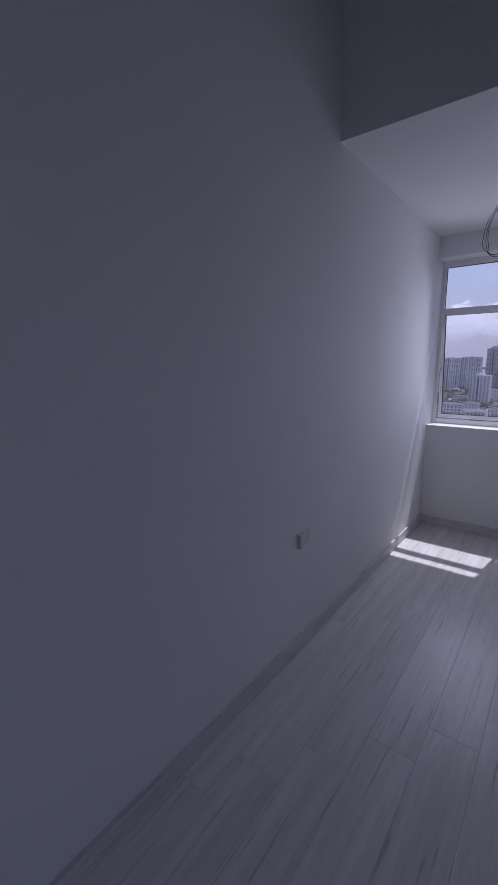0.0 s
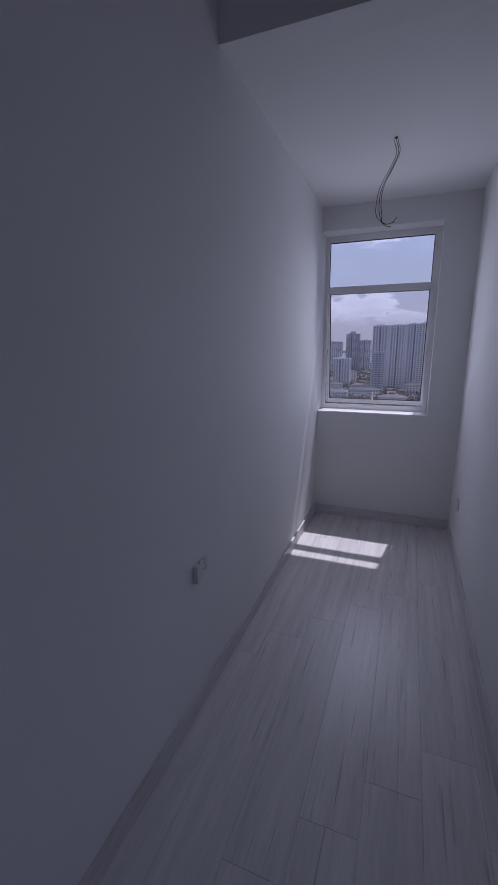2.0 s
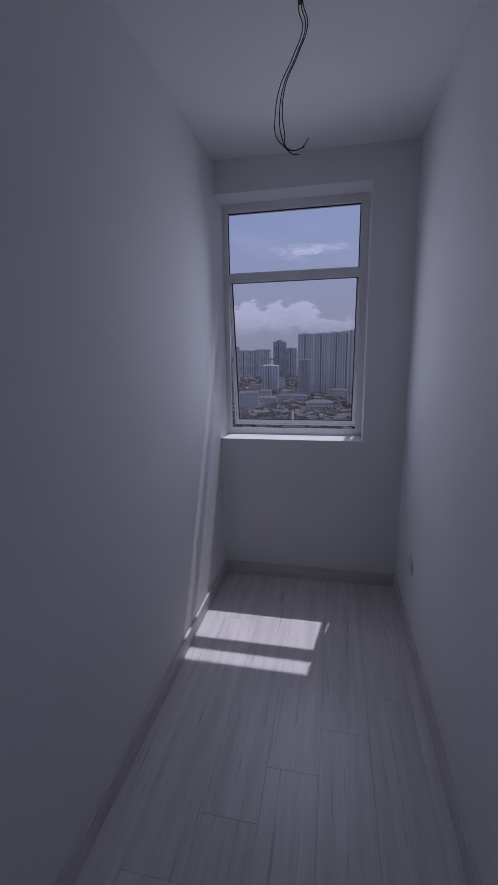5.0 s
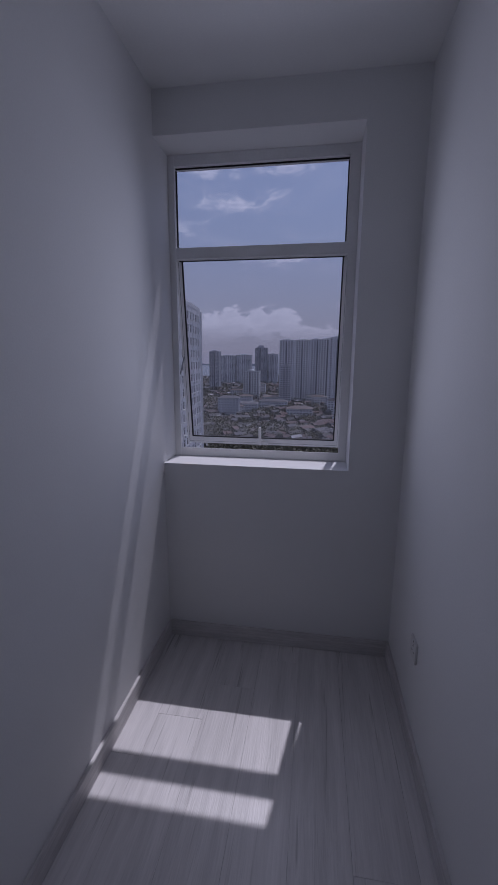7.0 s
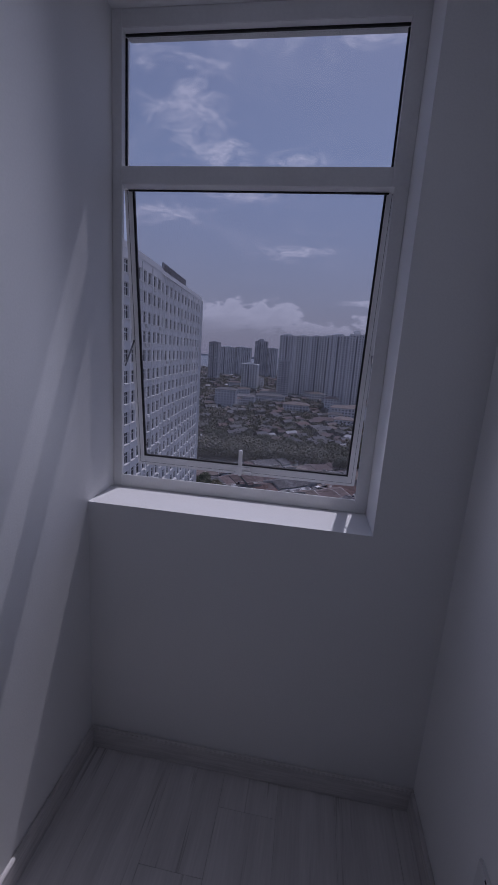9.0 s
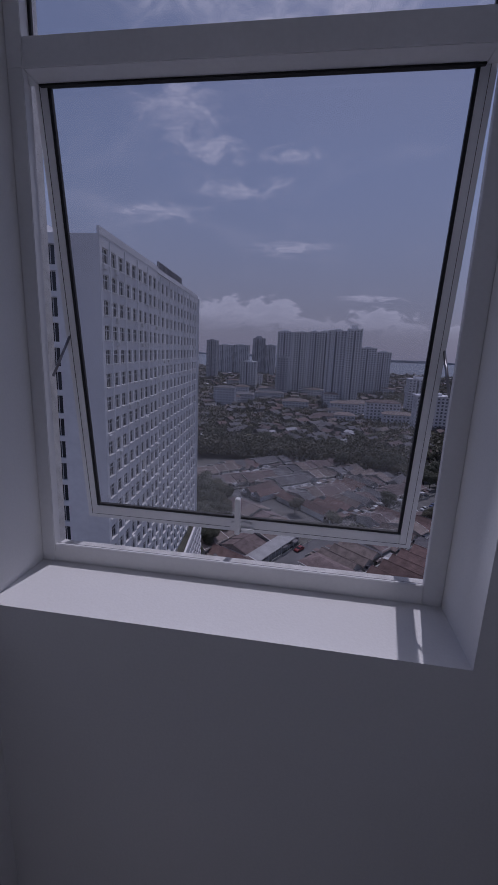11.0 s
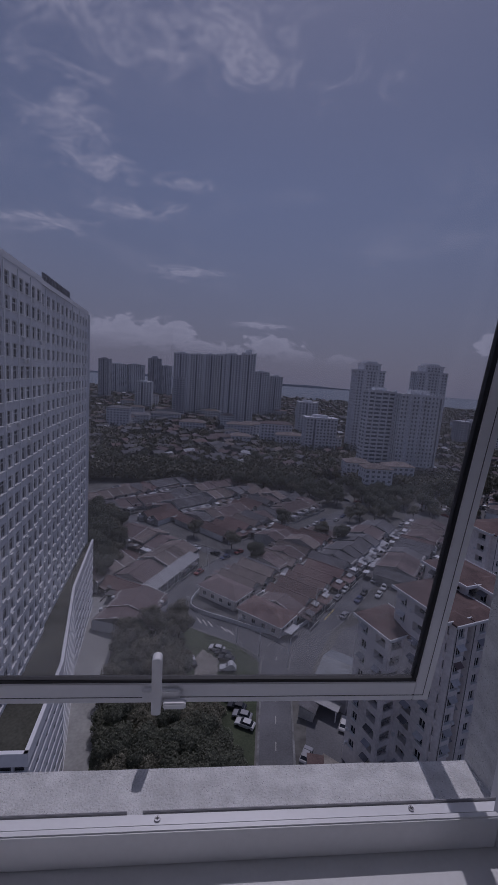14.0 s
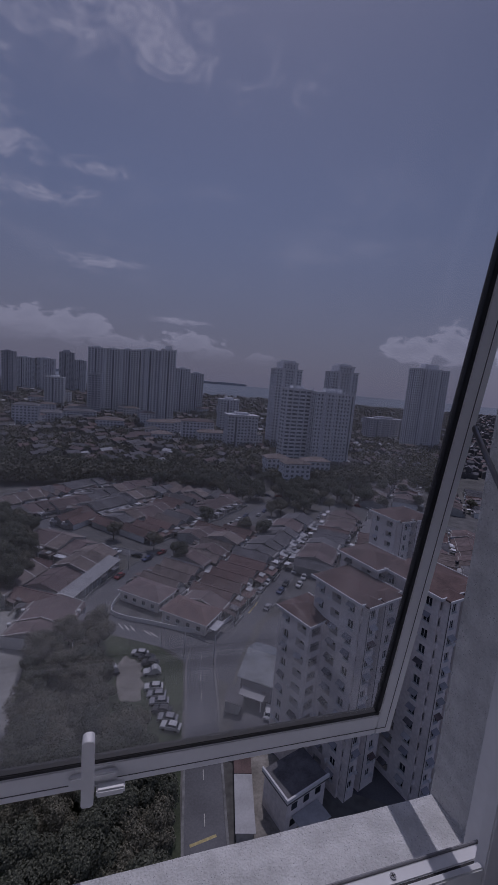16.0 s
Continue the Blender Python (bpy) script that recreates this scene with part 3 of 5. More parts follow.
# ---- ground, sea, roads ----
bm = bmesh.new()
quad(bm, (-4900, -60, G), (4900, -60, G), (4900, 4900, G), (-4900, 4900, G))
tagged(part("ground", bm, SOIL), "dusty dark ground with patches of scrub below the tower", "ground", kind="structure")
bm = bmesh.new()
shore = [(x, 1640 + 60 * noise.noise((x / 400, 3, 0)) + (90 if x > 900 else 0)) for x in range(-4900, 4901, 140)]
for (xa, ya), (xb, yb) in zip(shore, shore[1:]):
    quad(bm, (xa, ya, G + 0.4), (xb, yb, G + 0.4), (xb, 4890, G + 0.4), (xa, 4890, G + 0.4))
tagged(part("water", bm, SEA), "calm grey strait beyond the town", "sea", kind="structure")
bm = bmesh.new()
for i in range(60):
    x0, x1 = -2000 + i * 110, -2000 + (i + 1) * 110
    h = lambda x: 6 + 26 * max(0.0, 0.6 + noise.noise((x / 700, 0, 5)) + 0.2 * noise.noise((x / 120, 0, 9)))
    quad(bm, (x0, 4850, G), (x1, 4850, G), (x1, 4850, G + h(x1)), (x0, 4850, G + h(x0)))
tagged(part("backdrop_far_shore", bm, LAND), "low far shore across the strait, painted pale and bluish for haze", "far shore", kind="structure")


def smooth(pts, n=6):
    out = []
    for i in range(len(pts) - 1):
        p = [Vector(pts[max(0, min(len(pts) - 1, i + k))]) for k in (-1, 0, 1, 2)]
        for j in range(n):
            t = j / n
            out.append(0.5 * ((2 * p[1]) + (p[2] - p[0]) * t + (2 * p[0] - 5 * p[1] + 4 * p[2] - p[3]) * t * t + (3 * p[1] - p[0] - 3 * p[2] + p[3]) * t ** 3))
    return out + [Vector(pts[-1])]


def sides(line, w):
    res = []
    for i, p in enumerate(line):
        d = (line[min(i + 1, len(line) - 1)] - line[max(i - 1, 0)]).normalized()
        res.append((p + Vector((-d.y, d.x)) * w, p - Vector((-d.y, d.x)) * w, d))
    return res


def road(name, pts, w, label, z=0.05, kerb=True, dashes=False):
    line = smooth([Vector(p) for p in pts])
    s = sides(line, w / 2)
    bm = bmesh.new()
    for a, b in zip(s, s[1:]):
        quad(bm, (*a[1], G + z), (*b[1], G + z), (*b[0], G + z), (*a[0], G + z))
    bmesh.ops.remove_doubles(bm, verts=bm.verts, dist=0.01)
    ob = tagged(part(name, bm, ASPHALT), label, "road", kind="structure")
    if kerb:
        for sgn in (0, 1):
            bm = bmesh.new()
            k = sides(line, w / 2 + 0.02)
            k2 = sides(line, w / 2 + 0.45)
            for i in range(len(k) - 1):
                a, b, c, d = k[i][sgn], k[i + 1][sgn], k2[i + 1][sgn], k2[i][sgn]
                quad(bm, (*a, G + z + 0.12), (*b, G + z + 0.12), (*c, G + z + 0.12), (*d, G + z + 0.12))
                quad(bm, (*a, G), (*b, G), (*b, G + z + 0.12), (*a, G + z + 0.12))
            bmesh.ops.recalc_face_normals(bm, faces=bm.faces)
            part("kerb", bm, KERB, ob)
    if dashes:
        acc, last = 0.0, line[0]
        for p in line[1:]:
            acc += (p - last).length
            if acc > 5.5:
                acc = 0.0
                d = (p - last).normalized()
                part("lane_dash", boxes(((-0.07, -1.0, 0), (0.07, 1.0, 0.008))), LINE, ob, m=at(p.x, p.y, G + z + 0.002, math.degrees(math.atan2(d.y, d.x)) - 90))
            last = p
    return line


main_road = road("road_main", [(9, 5), (12, 25), (14.3, 46), (16.4, 60.5), (19.3, 79), (22, 95), (28, 104), (36, 111)], 6.6, "asphalt road with a dashed centre line", 0.06, True, True)
street = road("road_street", [(30, 103), (48.2, 120.8), (80, 161), (114.5, 205.2), (128, 225), (190, 300), (236, 360)], 7.5, "straight residential street lined with parked cars", 0.054)
curve = road("road_curve", [(23, 97), (13.2, 105), (2, 111.5), (-4.5, 116), (-6.5, 121), (-3.5, 129), (4, 141), (15.2, 154.7), (49, 182.7), (80.3, 216.2), (100, 240)], 7.6, "curving estate road", 0.048)
branch = road("road_branch", [(15, 155), (-6, 168), (-24, 183), (-42, 212)], 5.0, "narrow side road between the houses", 0.042)
cross_road = road("road_cross", [(40, 262), (80.4, 240), (125, 226), (160, 194), (200, 150)], 7.5, "tree-lined road beyond the terraces", 0.036)
far_road = road("road_far", [(150, 205), (195, 255), (236, 310), (300, 400)], 7.0, "long straight far road", 0.03, False)


def sheet(name, pts, material, label, cat, z=0.02, rough=0.0):
    bm = bmesh.new()
    if rough:
        pts = [p.lerp(q, k / 10) + Vector((noise.noise((p.x + k, p.y, 1)), noise.noise((p.y, p.x + k, 4)))) * rough for p, q in zip(map(Vector, pts), map(Vector, pts[1:] + pts[:1])) for k in range(10)]
    bm.faces.new([bm.verts.new((x, y, G + z)) for x, y in pts])
    return tagged(part(name, bm, material), label, cat, kind="structure")


sheet("grass_verge", [(-20, 40), (10, 40), (12.2, 60), (15, 79), (17.2, 94), (10, 103), (-2, 109), (-20, 112)], GRASS, "rough grass plot inside the bend of the road", "grass", 0.012)
sheet("pavement_dirt", [(1.5, 84), (6.5, 83), (7.2, 95), (3, 99), (0.8, 95)], DIRT, "bare pale dirt where cars park", "dirt", 0.024, 1.1)
sheet("pavement_lot", [(-30, 40), (-14.5, 40), (-17.0, 66), (-19.8, 90), (-21, 108), (-23, 124), (-34, 124)], CONCRETE, "pale concrete service yard beside the car park", "yard", 0.018)
sheet("pavement_compound", [(20.5, 40), (30, 40), (34, 62), (27, 68), (22.5, 62)], DIRT, "dusty compound beside the flats", "yard", 0.018, 1.0)
sheet("road_junction", [(15, 99), (18.5, 92), (27.5, 84), (31, 92), (41, 108), (37, 114), (24, 106.5), (17, 104)], ASPHALT, "wide asphalt mouth of the junction", "road", 0.030)
sheet("road_apron", [(23, 66), (60, 44), (84, 84), (62, 118), (44, 108), (33, 92), (27, 82)], ASPHALT, "worn asphalt yard round the flats", "yard", 0.014)
sheet("pavement_estate", [(22, 104), (40, 112), (112, 205), (76, 214), (44, 180), (12, 152), (-3, 126), (3, 113)], CONCRETE_OLD, "grey concrete paving between the terraces", "paving", 0.008)
sheet("pavement_estate_far", [(14, 160), (47, 187), (98, 240), (40, 262), (-60, 250), (-40, 212), (-22, 186)], CONCRETE_OLD, "grey concrete paving between the far terraces", "paving", 0.008)
sheet("pavement_estate_street", [(52, 120), (66, 116), (140, 100), (215, 200), (130, 222), (118, 203)], CONCRETE_OLD, "grey concrete paving beside the street", "paving", 0.008)
marks = tagged(new("road_markings"), "white and yellow painted bars across the road", "road marking", kind="structure")
marks.location = (0, 0, G + 0.066)
for k, (x, y, a) in enumerate(((14.6, 50.5, 8), (14.9, 52.6, 8), (41, 114.2, 50), (42.3, 115.8, 50), (43.6, 117.4, 50), (5.0, 110.2, 25), (3.4, 110.9, 25), (1.8, 111.8, 25), (9, 107.6, 35), (10.6, 106.5, 35))):
    bm = boxes(((-2.2 if k < 2 else -1.6, -0.22, 0), (2.2 if k < 2 else 1.6, 0.22, 0.008)))
    part("painted_bar", bm, YELLOW if k < 5 else LINE, marks, m=at(x, y, 0, a - (0 if k < 5 else 90)))


# ---- facades ----
def facade(bm, o, u, us, zs, hole, depth=0.3):
    """Wall in the plane of o and u with openings sunk by depth; the outer side is to the right of u."""
    o, u = Vector(o), Vector(u).normalized()
    n = Vector((u.y, -u.x, 0))
    P = lambda a, z, d=0.0: o + u * a + Vector((0, 0, z)) - n * d
    for i in range(len(us) - 1):
        run = None
        for j in range(len(zs) - 1):
            a, b, c, d = us[i], us[i + 1], zs[j], zs[j + 1]
            if hole(i, j):
                dep = depth(i) if callable(depth) else depth
                for p, q in (((a, c), (b, c)), ((b, c), (b, d)), ((b, d), (a, d)), ((a, d), (a, c))):
                    quad(bm, P(*p), P(*q), P(*q, dep), P(*p, dep))
            else:
                quad(bm, P(a, c), P(b, c), P(b, d), P(a, d))


def grid(start, pitch, size, count, end):
    """Breaks along one direction: count openings of a size, one each pitch; odd cells are openings."""
    br = [0.0]
    for k in range(count):
        a = start + k * pitch
        br += [a, a + size]
    return br + [end]


def window_mesh(w, h, style=0):
    key = (round(w, 2), round(h, 2), style)
    if key not in window_mesh.made:
        bm = bmesh.new()
        for lo, hi in (((-w / 2, -0.06, 0), (-w / 2 + 0.07, 0, h)), ((w / 2 - 0.07, -0.06, 0), (w / 2, 0, h)), ((-0.035, -0.06, 0), (0.035, 0, h)), ((-w / 2 - 0.1, -0.42, -0.16), (w / 2 + 0.1, 0, 0.0)), ((-w / 2, -0.06, h - 0.07), (w / 2, 0, h))):
            box(bm, lo, hi, 0)
        if style == 1:
            box(bm, (-w / 2 + 0.07, -0.05, h * 0.62), (w / 2 - 0.07, -0.0, h * 0.68), 0)
        me = bpy.data.meshes.new("window")
        bm.to_mesh(me)
        bm.free()
        me.materials.append(TRIM)
        bm = boxes(((-w / 2, 0.0, 0), (w / 2, 0.05, h)))
        pm = bpy.data.meshes.new("pane")
        bm.to_mesh(pm)
        bm.free()
        pm.materials.append(PANE_DARK)
        window_mesh.made[key] = me, pm
    return window_mesh.made[key]


window_mesh.made = {}


def windows(parent, o, u, us, zs, depth, keep, style=0):
    """Set a window into every opening of a grid; those that keep() refuses go into one joined mesh."""
    o, u = Vector(o), Vector(u).normalized()
    n = Vector((u.y, -u.x, 0))
    turn = math.degrees(math.atan2(u.y, u.x))
    verts, faces, mids = [], [], []
    for i in range(1, len(us) - 1, 2):
        dep = depth(i) if callable(depth) else depth
        me, pm = window_mesh(us[i + 1] - us[i] - 0.02, zs[2] - zs[1] - 0.02, style)
        for j in range(1, len(zs) - 1, 2):
            p = o + u * ((us[i] + us[i + 1]) / 2) + Vector((0, 0, zs[j] + 0.01)) - n * (dep - 0.05)
            m = pose(*p, 0, 0, turn)
            if keep(i // 2, j // 2):
                link("pane", pm, link("window", me, parent, m=m))
            else:
                for src, mid in ((me, 0), (pm, 1)):
                    base = len(verts)
                    verts += [tuple(m @ v.co) for v in src.vertices]
                    faces += [[base + k for k in f.vertices] for f in src.polygons]
                    mids += [mid] * len(src.polygons)
    if verts:
        me = bpy.data.meshes.new("windows_lower")
        me.from_pydata(verts, [], faces)
        me.materials.append(TRIM)
        me.materials.append(PANE_DARK)
        me.polygons.foreach_set("material_index", mids)
        tagged(link("windows_lower", me, parent), kind="stuff")


# ---- white slab block across the yard ----
TOP = 14.7
A, B = Vector((-26.3, 50.9)), Vector((-31.6, 117.0))
slab = empty("apartment_slab", at(0, 0, 0), "long white apartment slab with rows of small windows above a parking podium", "apartment building")
u = (B - A).normalized()
nrm = Vector((u.y, -u.x))
LEN = (B - A).length
low = -49.5
storey = (TOP - 1.2 - low) / 20
zs = grid(storey * 0.36, storey, storey * 0.6, 20, TOP - low)
cut = 41.0
us1 = grid(0.95, (cut - 1.2) / 12, 1.95, 12, cut)
us2 = grid(0.8, (LEN - cut - 0.9) / 9, 1.9, 9, LEN - cut)
o1 = Vector((*(A + u * (LEN - cut) - nrm * 0.5), low))
o2 = Vector((*A, low))
bm = bmesh.new()
facade(bm, o1, (*u, 0), us1, zs, lambda i, j: i % 2 and j % 2, 0.3)
facade(bm, o2, (*u, 0), us2, zs, lambda i, j: i % 2 and j % 2, 0.3)
E_END = A - nrm * 8.2
end_len = 8.2
us3 = grid(0.9, 3.0, 1.5, 1, end_len)
o3 = Vector((*E_END, low))
side = (A - E_END).normalized()
zs3 = grid(storey * 0.2, storey, storey * 0.78, 20, TOP - low)
facade(bm, o3, (*side, 0), us3, zs3, lambda i, j: i % 2 and j % 2, 0.5)
quad(bm, (*(B - nrm * 0.5), TOP), (*(A), TOP), (*(A - nrm * 16), TOP), (*(B - nrm * 16), TOP))
quad(bm, (*B, low), (*(B - nrm * 16), low), (*(B - nrm * 16), TOP), (*B, TOP))
step = o1.xy + nrm * 0.5
quad(bm, (*step, low), (*o1.xy, low), (*o1.xy, TOP), (*step, TOP))
part("wall", bm, TOWER_WHITE, slab)
windows(slab, o1, (*u, 0), us1, zs, 0.3, lambda i, j: j >= 8, 1)
windows(slab, o2, (*u, 0), us2, zs, 0.3, lambda i, j: j >= 5, 1)
windows(slab, o3, (*side, 0), us3, zs3, 0.5, lambda i, j: True, 2)
for (p, d, L, hgt) in ((o1, u, cut, 0.0), (o2, u, LEN - cut, 0.0)):
    bm = boxes(((0, -0.05, 0), (L, 0.3, 0.9)))
    part("parapet", bm, TOWER_WHITE, slab, m=pose(p.x, p.y, TOP, 0, 0, math.degrees(math.atan2(d.y, d.x))))
scr = part("roof_screen", boxes(((0, 0, 0), (20, 0.15, 2.6))), LOUVRE, slab, "dark louvred roof screen", pose(*(o1.xy + u * 4 - nrm * 0.6), TOP, 0, 0, math.degrees(math.atan2(u.y, u.x))))
for k in range(21):
    part("post", boxes(((k * 0.955, -0.1, 0), (k * 0.955 + 0.12, 0, 2.65))), TOWER_DARK, scr)

# air conditioners hung under some of the windows
deg_u = math.degrees(math.atan2(u.y, u.x))
for o_, us_ in ((o1, us1), (o2, us2)):
    for i in range(1, len(us_) - 1, 2):
        for j in range(1, len(zs) - 1, 2):
            if rng.random() < 0.17:
                q = o_.xy + u * (us_[i] + rng.choice((0.3, 1.5))) + nrm * 0.02
                part("air_conditioner", boxes(((-0.4, -0.36, 0), (0.4, 0, 0.55)), ((-0.27, -0.375, 0.07), (0.13, -0.36, 0.48))), TRIM, slab, m=pose(q.x, q.y, low + zs[j] - 0.75, 0, 0, deg_u))
# shallow pilasters between the window bays
for o_, us_ in ((o1, us1), (o2, us2)):
    for i in range(2, len(us_) - 2, 4):
        q = o_.xy + u * ((us_[i] + us_[i + 1]) / 2)
        part("pilaster", boxes(((-0.18, -0.14, 0), (0.18, 0.0, TOP - low - 0.3))), TOWER_WHITE, slab, m=pose(q.x, q.y, low, 0, 0, deg_u))

# nearer wing at the end of the slab
wing = empty("apartment_wing", at(0, 0, 0), "white end wing with stacked balconies beside the slab", "apartment building")
wo = Vector((-56.0, 50.2, G))
wz = grid(storey * 0.3, storey, storey * 0.6, 26, TOP + 1.6 - G)
wu = grid(1.0, 2.9, 1.9, 7, 21.4)
bm = bmesh.new()
facade(bm, wo, (1, 0, 0), wu, wz, lambda i, j: i % 2 and j % 2, 0.9)
quad(bm, (-34.6, 50.2, G), (-34.6, 70, G), (-34.6, 70, TOP + 1.6), (-34.6, 50.2, TOP + 1.6))
quad(bm, (-56, 50.2, TOP + 1.6), (-34.6, 50.2, TOP + 1.6), (-34.6, 70, TOP + 1.6), (-56, 70, TOP + 1.6))
quad(bm, (-56, 70, G), (-56, 50.2, G), (-56, 50.2, TOP + 1.6), (-56, 70, TOP + 1.6))
part("wall", bm, TOWER_WHITE, wing)
windows(wing, wo, (1, 0, 0), wu, wz, 0.9, lambda i, j: i >= 4, 1)

# parking podium with open decks behind white bands
pod = empty("parking_podium", at(0, 0, 0), "white banded open parking podium with a planted deck on top", "car park")
POLY = [Vector(p) for p in ((-60, 48.6), (-20.1, 48.6), (-21.4, 66.0), (-27.2, 91.0), (-30.4, 118.5), (-60, 118.5))]
PH = low - G
levels = 8
# near-black sheets just inside the bands, painting in the shade of the decks
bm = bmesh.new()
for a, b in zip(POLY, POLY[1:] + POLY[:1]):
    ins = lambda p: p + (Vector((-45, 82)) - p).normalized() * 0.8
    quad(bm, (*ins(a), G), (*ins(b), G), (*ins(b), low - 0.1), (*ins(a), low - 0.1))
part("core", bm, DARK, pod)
for a, b in zip(POLY[:4], POLY[1:5]):
    d = (b - a)
    L, turn = d.length, math.degrees(math.atan2(d.y, d.x))
    for k in range(levels + 1):
        z0 = G + k * PH / levels - 1.1
        part("deck_band", boxes(((0, -0.05, max(z0, G) - G), (L, 0.5, z0 + 1.45 - G + (0.5 if k == levels else 0)))), TOWER_WHITE, pod, m=pose(a.x, a.y, G, 0, 0, turn))
    for k in range(int(L / 4.2) + 1):
        part("column", boxes(((k * 4.2, 0.02, 0), (min(k * 4.2 + 0.35, L), 0.4, PH))), TOWER_GREY, pod, m=pose(a.x, a.y, G, 0, 0, turn))
bm = bmesh.new()
bm.faces.new([bm.verts.new((p.x, p.y, low)) for p in POLY])
part("planted_deck", bm, DECK, pod, "dark planted roof deck")


# ---- flats with hipped red roofs ----
def hip_roof(bm, lo, hi, z, rise, over=0.7):
    x0, y0, x1, y1 = lo[0] - over, lo[1] - over, hi[0] + over, hi[1] + over
    w, d = x1 - x0, y1 - y0
    k = min(w, d) / 2 * 0.96
    r0, r1 = (x0 + k, y0 + k, z + rise), (x1 - k, y1 - k, z + rise)
    base = [(x0, y0, z), (x1, y0, z), (x1, y1, z), (x0, y1, z)]
    low_ = [(x, y, z - 0.3) for x, y, z in base]
    for i in range(4):
        quad(bm, low_[i], low_[(i + 1) % 4], base[(i + 1) % 4], base[i])
    if w >= d:
        quad(bm, base[0], base[1], r1, r0), quad(bm, base[2], base[3], r0, r1)
        bm.faces.new([bm.verts.new(p) for p in (base[1], base[2], r1)]), bm.faces.new([bm.verts.new(p) for p in (base[3], base[0], r0)])
    else:
        quad(bm, base[1], base[2], r1, r0), quad(bm, base[3], base[0], r0, r1)
        bm.faces.new([bm.verts.new(p) for p in (base[0], base[1], r0)]), bm.faces.new([bm.verts.new(p) for p in (base[2], base[3], r1)])
    quad(bm, low_[3], low_[2], low_[1], low_[0])


def flats(x, y, deg, w, d, top, cols, vcols, awn, label, balc=True):
    ob = empty("apartment_block", at(x, y, G, deg), label, "apartment building", "red-roofed flats")
    h = top - G
    st = 2.95
    n = int((h - 0.6) / st)
    z = grid(h - n * st + 0.7, st, 1.55, n, h)
    uw = grid(w / cols / 2 - 0.7, w / cols, 1.4, cols, w)
    uv = grid(d / vcols / 2 - 0.65, d / vcols, 1.3, vcols, d)
    uw[1], uw[2] = max(0.35, uw[1] - 0.45), uw[2] + 0.3
    front = lambda i: 1.3 if i == 1 else 0.25
    if balc:
        mid = 1 + 2 * (vcols // 2)
        uv[mid], uv[mid + 1] = uv[mid] - 0.45, uv[mid + 1] + 0.45
    deep = lambda i: 1.3 if balc and i == 1 + 2 * (vcols // 2) else 0.28
    bm = bmesh.new()
    hole = lambda i, j: i % 2 and j % 2
    facade(bm, (0, 0, 0), (1, 0, 0), uw, z, hole, front)
    facade(bm, (0, d, 0), (0, -1, 0), uv, z, hole, deep)
    facade(bm, (w, 0, 0), (0, 1, 0), uv, z, hole, deep)
    quad(bm, (w, d, 0), (0, d, 0), (0, d, h), (w, d, h))
    part("wall", bm, CREAM, ob)
    for o, u_, us in (((0, 0, 0), (1, 0, 0), uw), ((0, d, 0), (0, -1, 0), uv), ((w, 0, 0), (0, 1, 0), uv)):
        windows(ob, o, u_, us, z, front if us is uw else deep, lambda i, j: True)
        uu = Vector(u_)
        nn = Vector((uu.y, -uu.x, 0))
        for i in range(1, len(us) - 1, 2):
            for j in range(1, len(z) - 1, 2):
                if us is uw and i == 1:
                    # balcony front: low parapet and a rail, washing bars now and then
                    a_, b_ = us[i] - 0.1, us[i + 1] + 0.1
                    part("parapet", boxes(((a_, -0.32, z[j] - 0.75), (b_, -0.004, z[j] + 0.22))), CREAM, ob)
                    part("grille", boxes(*(((a_ + 0.12 + k_ * (b_ - a_ - 0.24) / 7, -0.1, z[j] + 0.22), (a_ + 0.15 + k_ * (b_ - a_ - 0.24) / 7, -0.07, z[j + 1])) for k_ in range(8)), ((a_ + 0.1, -0.1, z[j] + 0.9), (b_ - 0.1, -0.07, z[j] + 0.94))), LOUVRE, ob)
                    continue
                if rng.random() < awn + 0.15:
                    bm = bmesh.new()
                    q = Vector(o) + uu * ((us[i] + us[i + 1]) / 2) + Vector((0, 0, z[j + 1] + 0.2))
                    for t in (0.0, 0.05):
                        quad(bm, q - uu * 0.8 + nn * 0.01 + Vector((0, 0, t)), q + uu * 0.8 + nn * 0.01 + Vector((0, 0, t)), q + uu * 0.8 + nn * 0.85 + Vector((0, 0, t - 0.5)), q - uu * 0.8 + nn * 0.85 + Vector((0, 0, t - 0.5)))
                    part("awning", bm, rng.choice((SHEET, TOWER_DARK, TILES[2])), ob)
                elif rng.random() < 0.4:
                    q = Vector(o) + uu * (us[i] - 0.45) + nn * 0.22 + Vector((0, 0, z[j] - 0.2))
                    part("air_conditioner", boxes(((q.x - 0.32, q.y - 0.2, q.z), (q.x + 0.32, q.y + 0.2, q.z + 0.5))), TRIM, ob)
    for k, (a, e) in enumerate(((0.5 * w, 0.94 * w), (0.06 * w, 0.34 * w))[:1 + (cols > 2)]):
        L = e - a
        ub = grid(L / 2 - 0.6, L, 1.2, 1, L)
        bm = bmesh.new()
        facade(bm, (a, -1.3, 0), (1, 0, 0), ub, z, hole, 0.25)
        quad(bm, (a, 0, 0), (a, -1.3, 0), (a, -1.3, h), (a, 0, h))
        quad(bm, (e, -1.3, 0), (e, 0, 0), (e, 0, h), (e, -1.3, h))
        bay = part("bay", bm, CREAM, ob)
        windows(bay, (a, -1.3, 0), (1, 0, 0), ub, z, 0.25, lambda i, j: True)
        c_ = (a + e) / 2
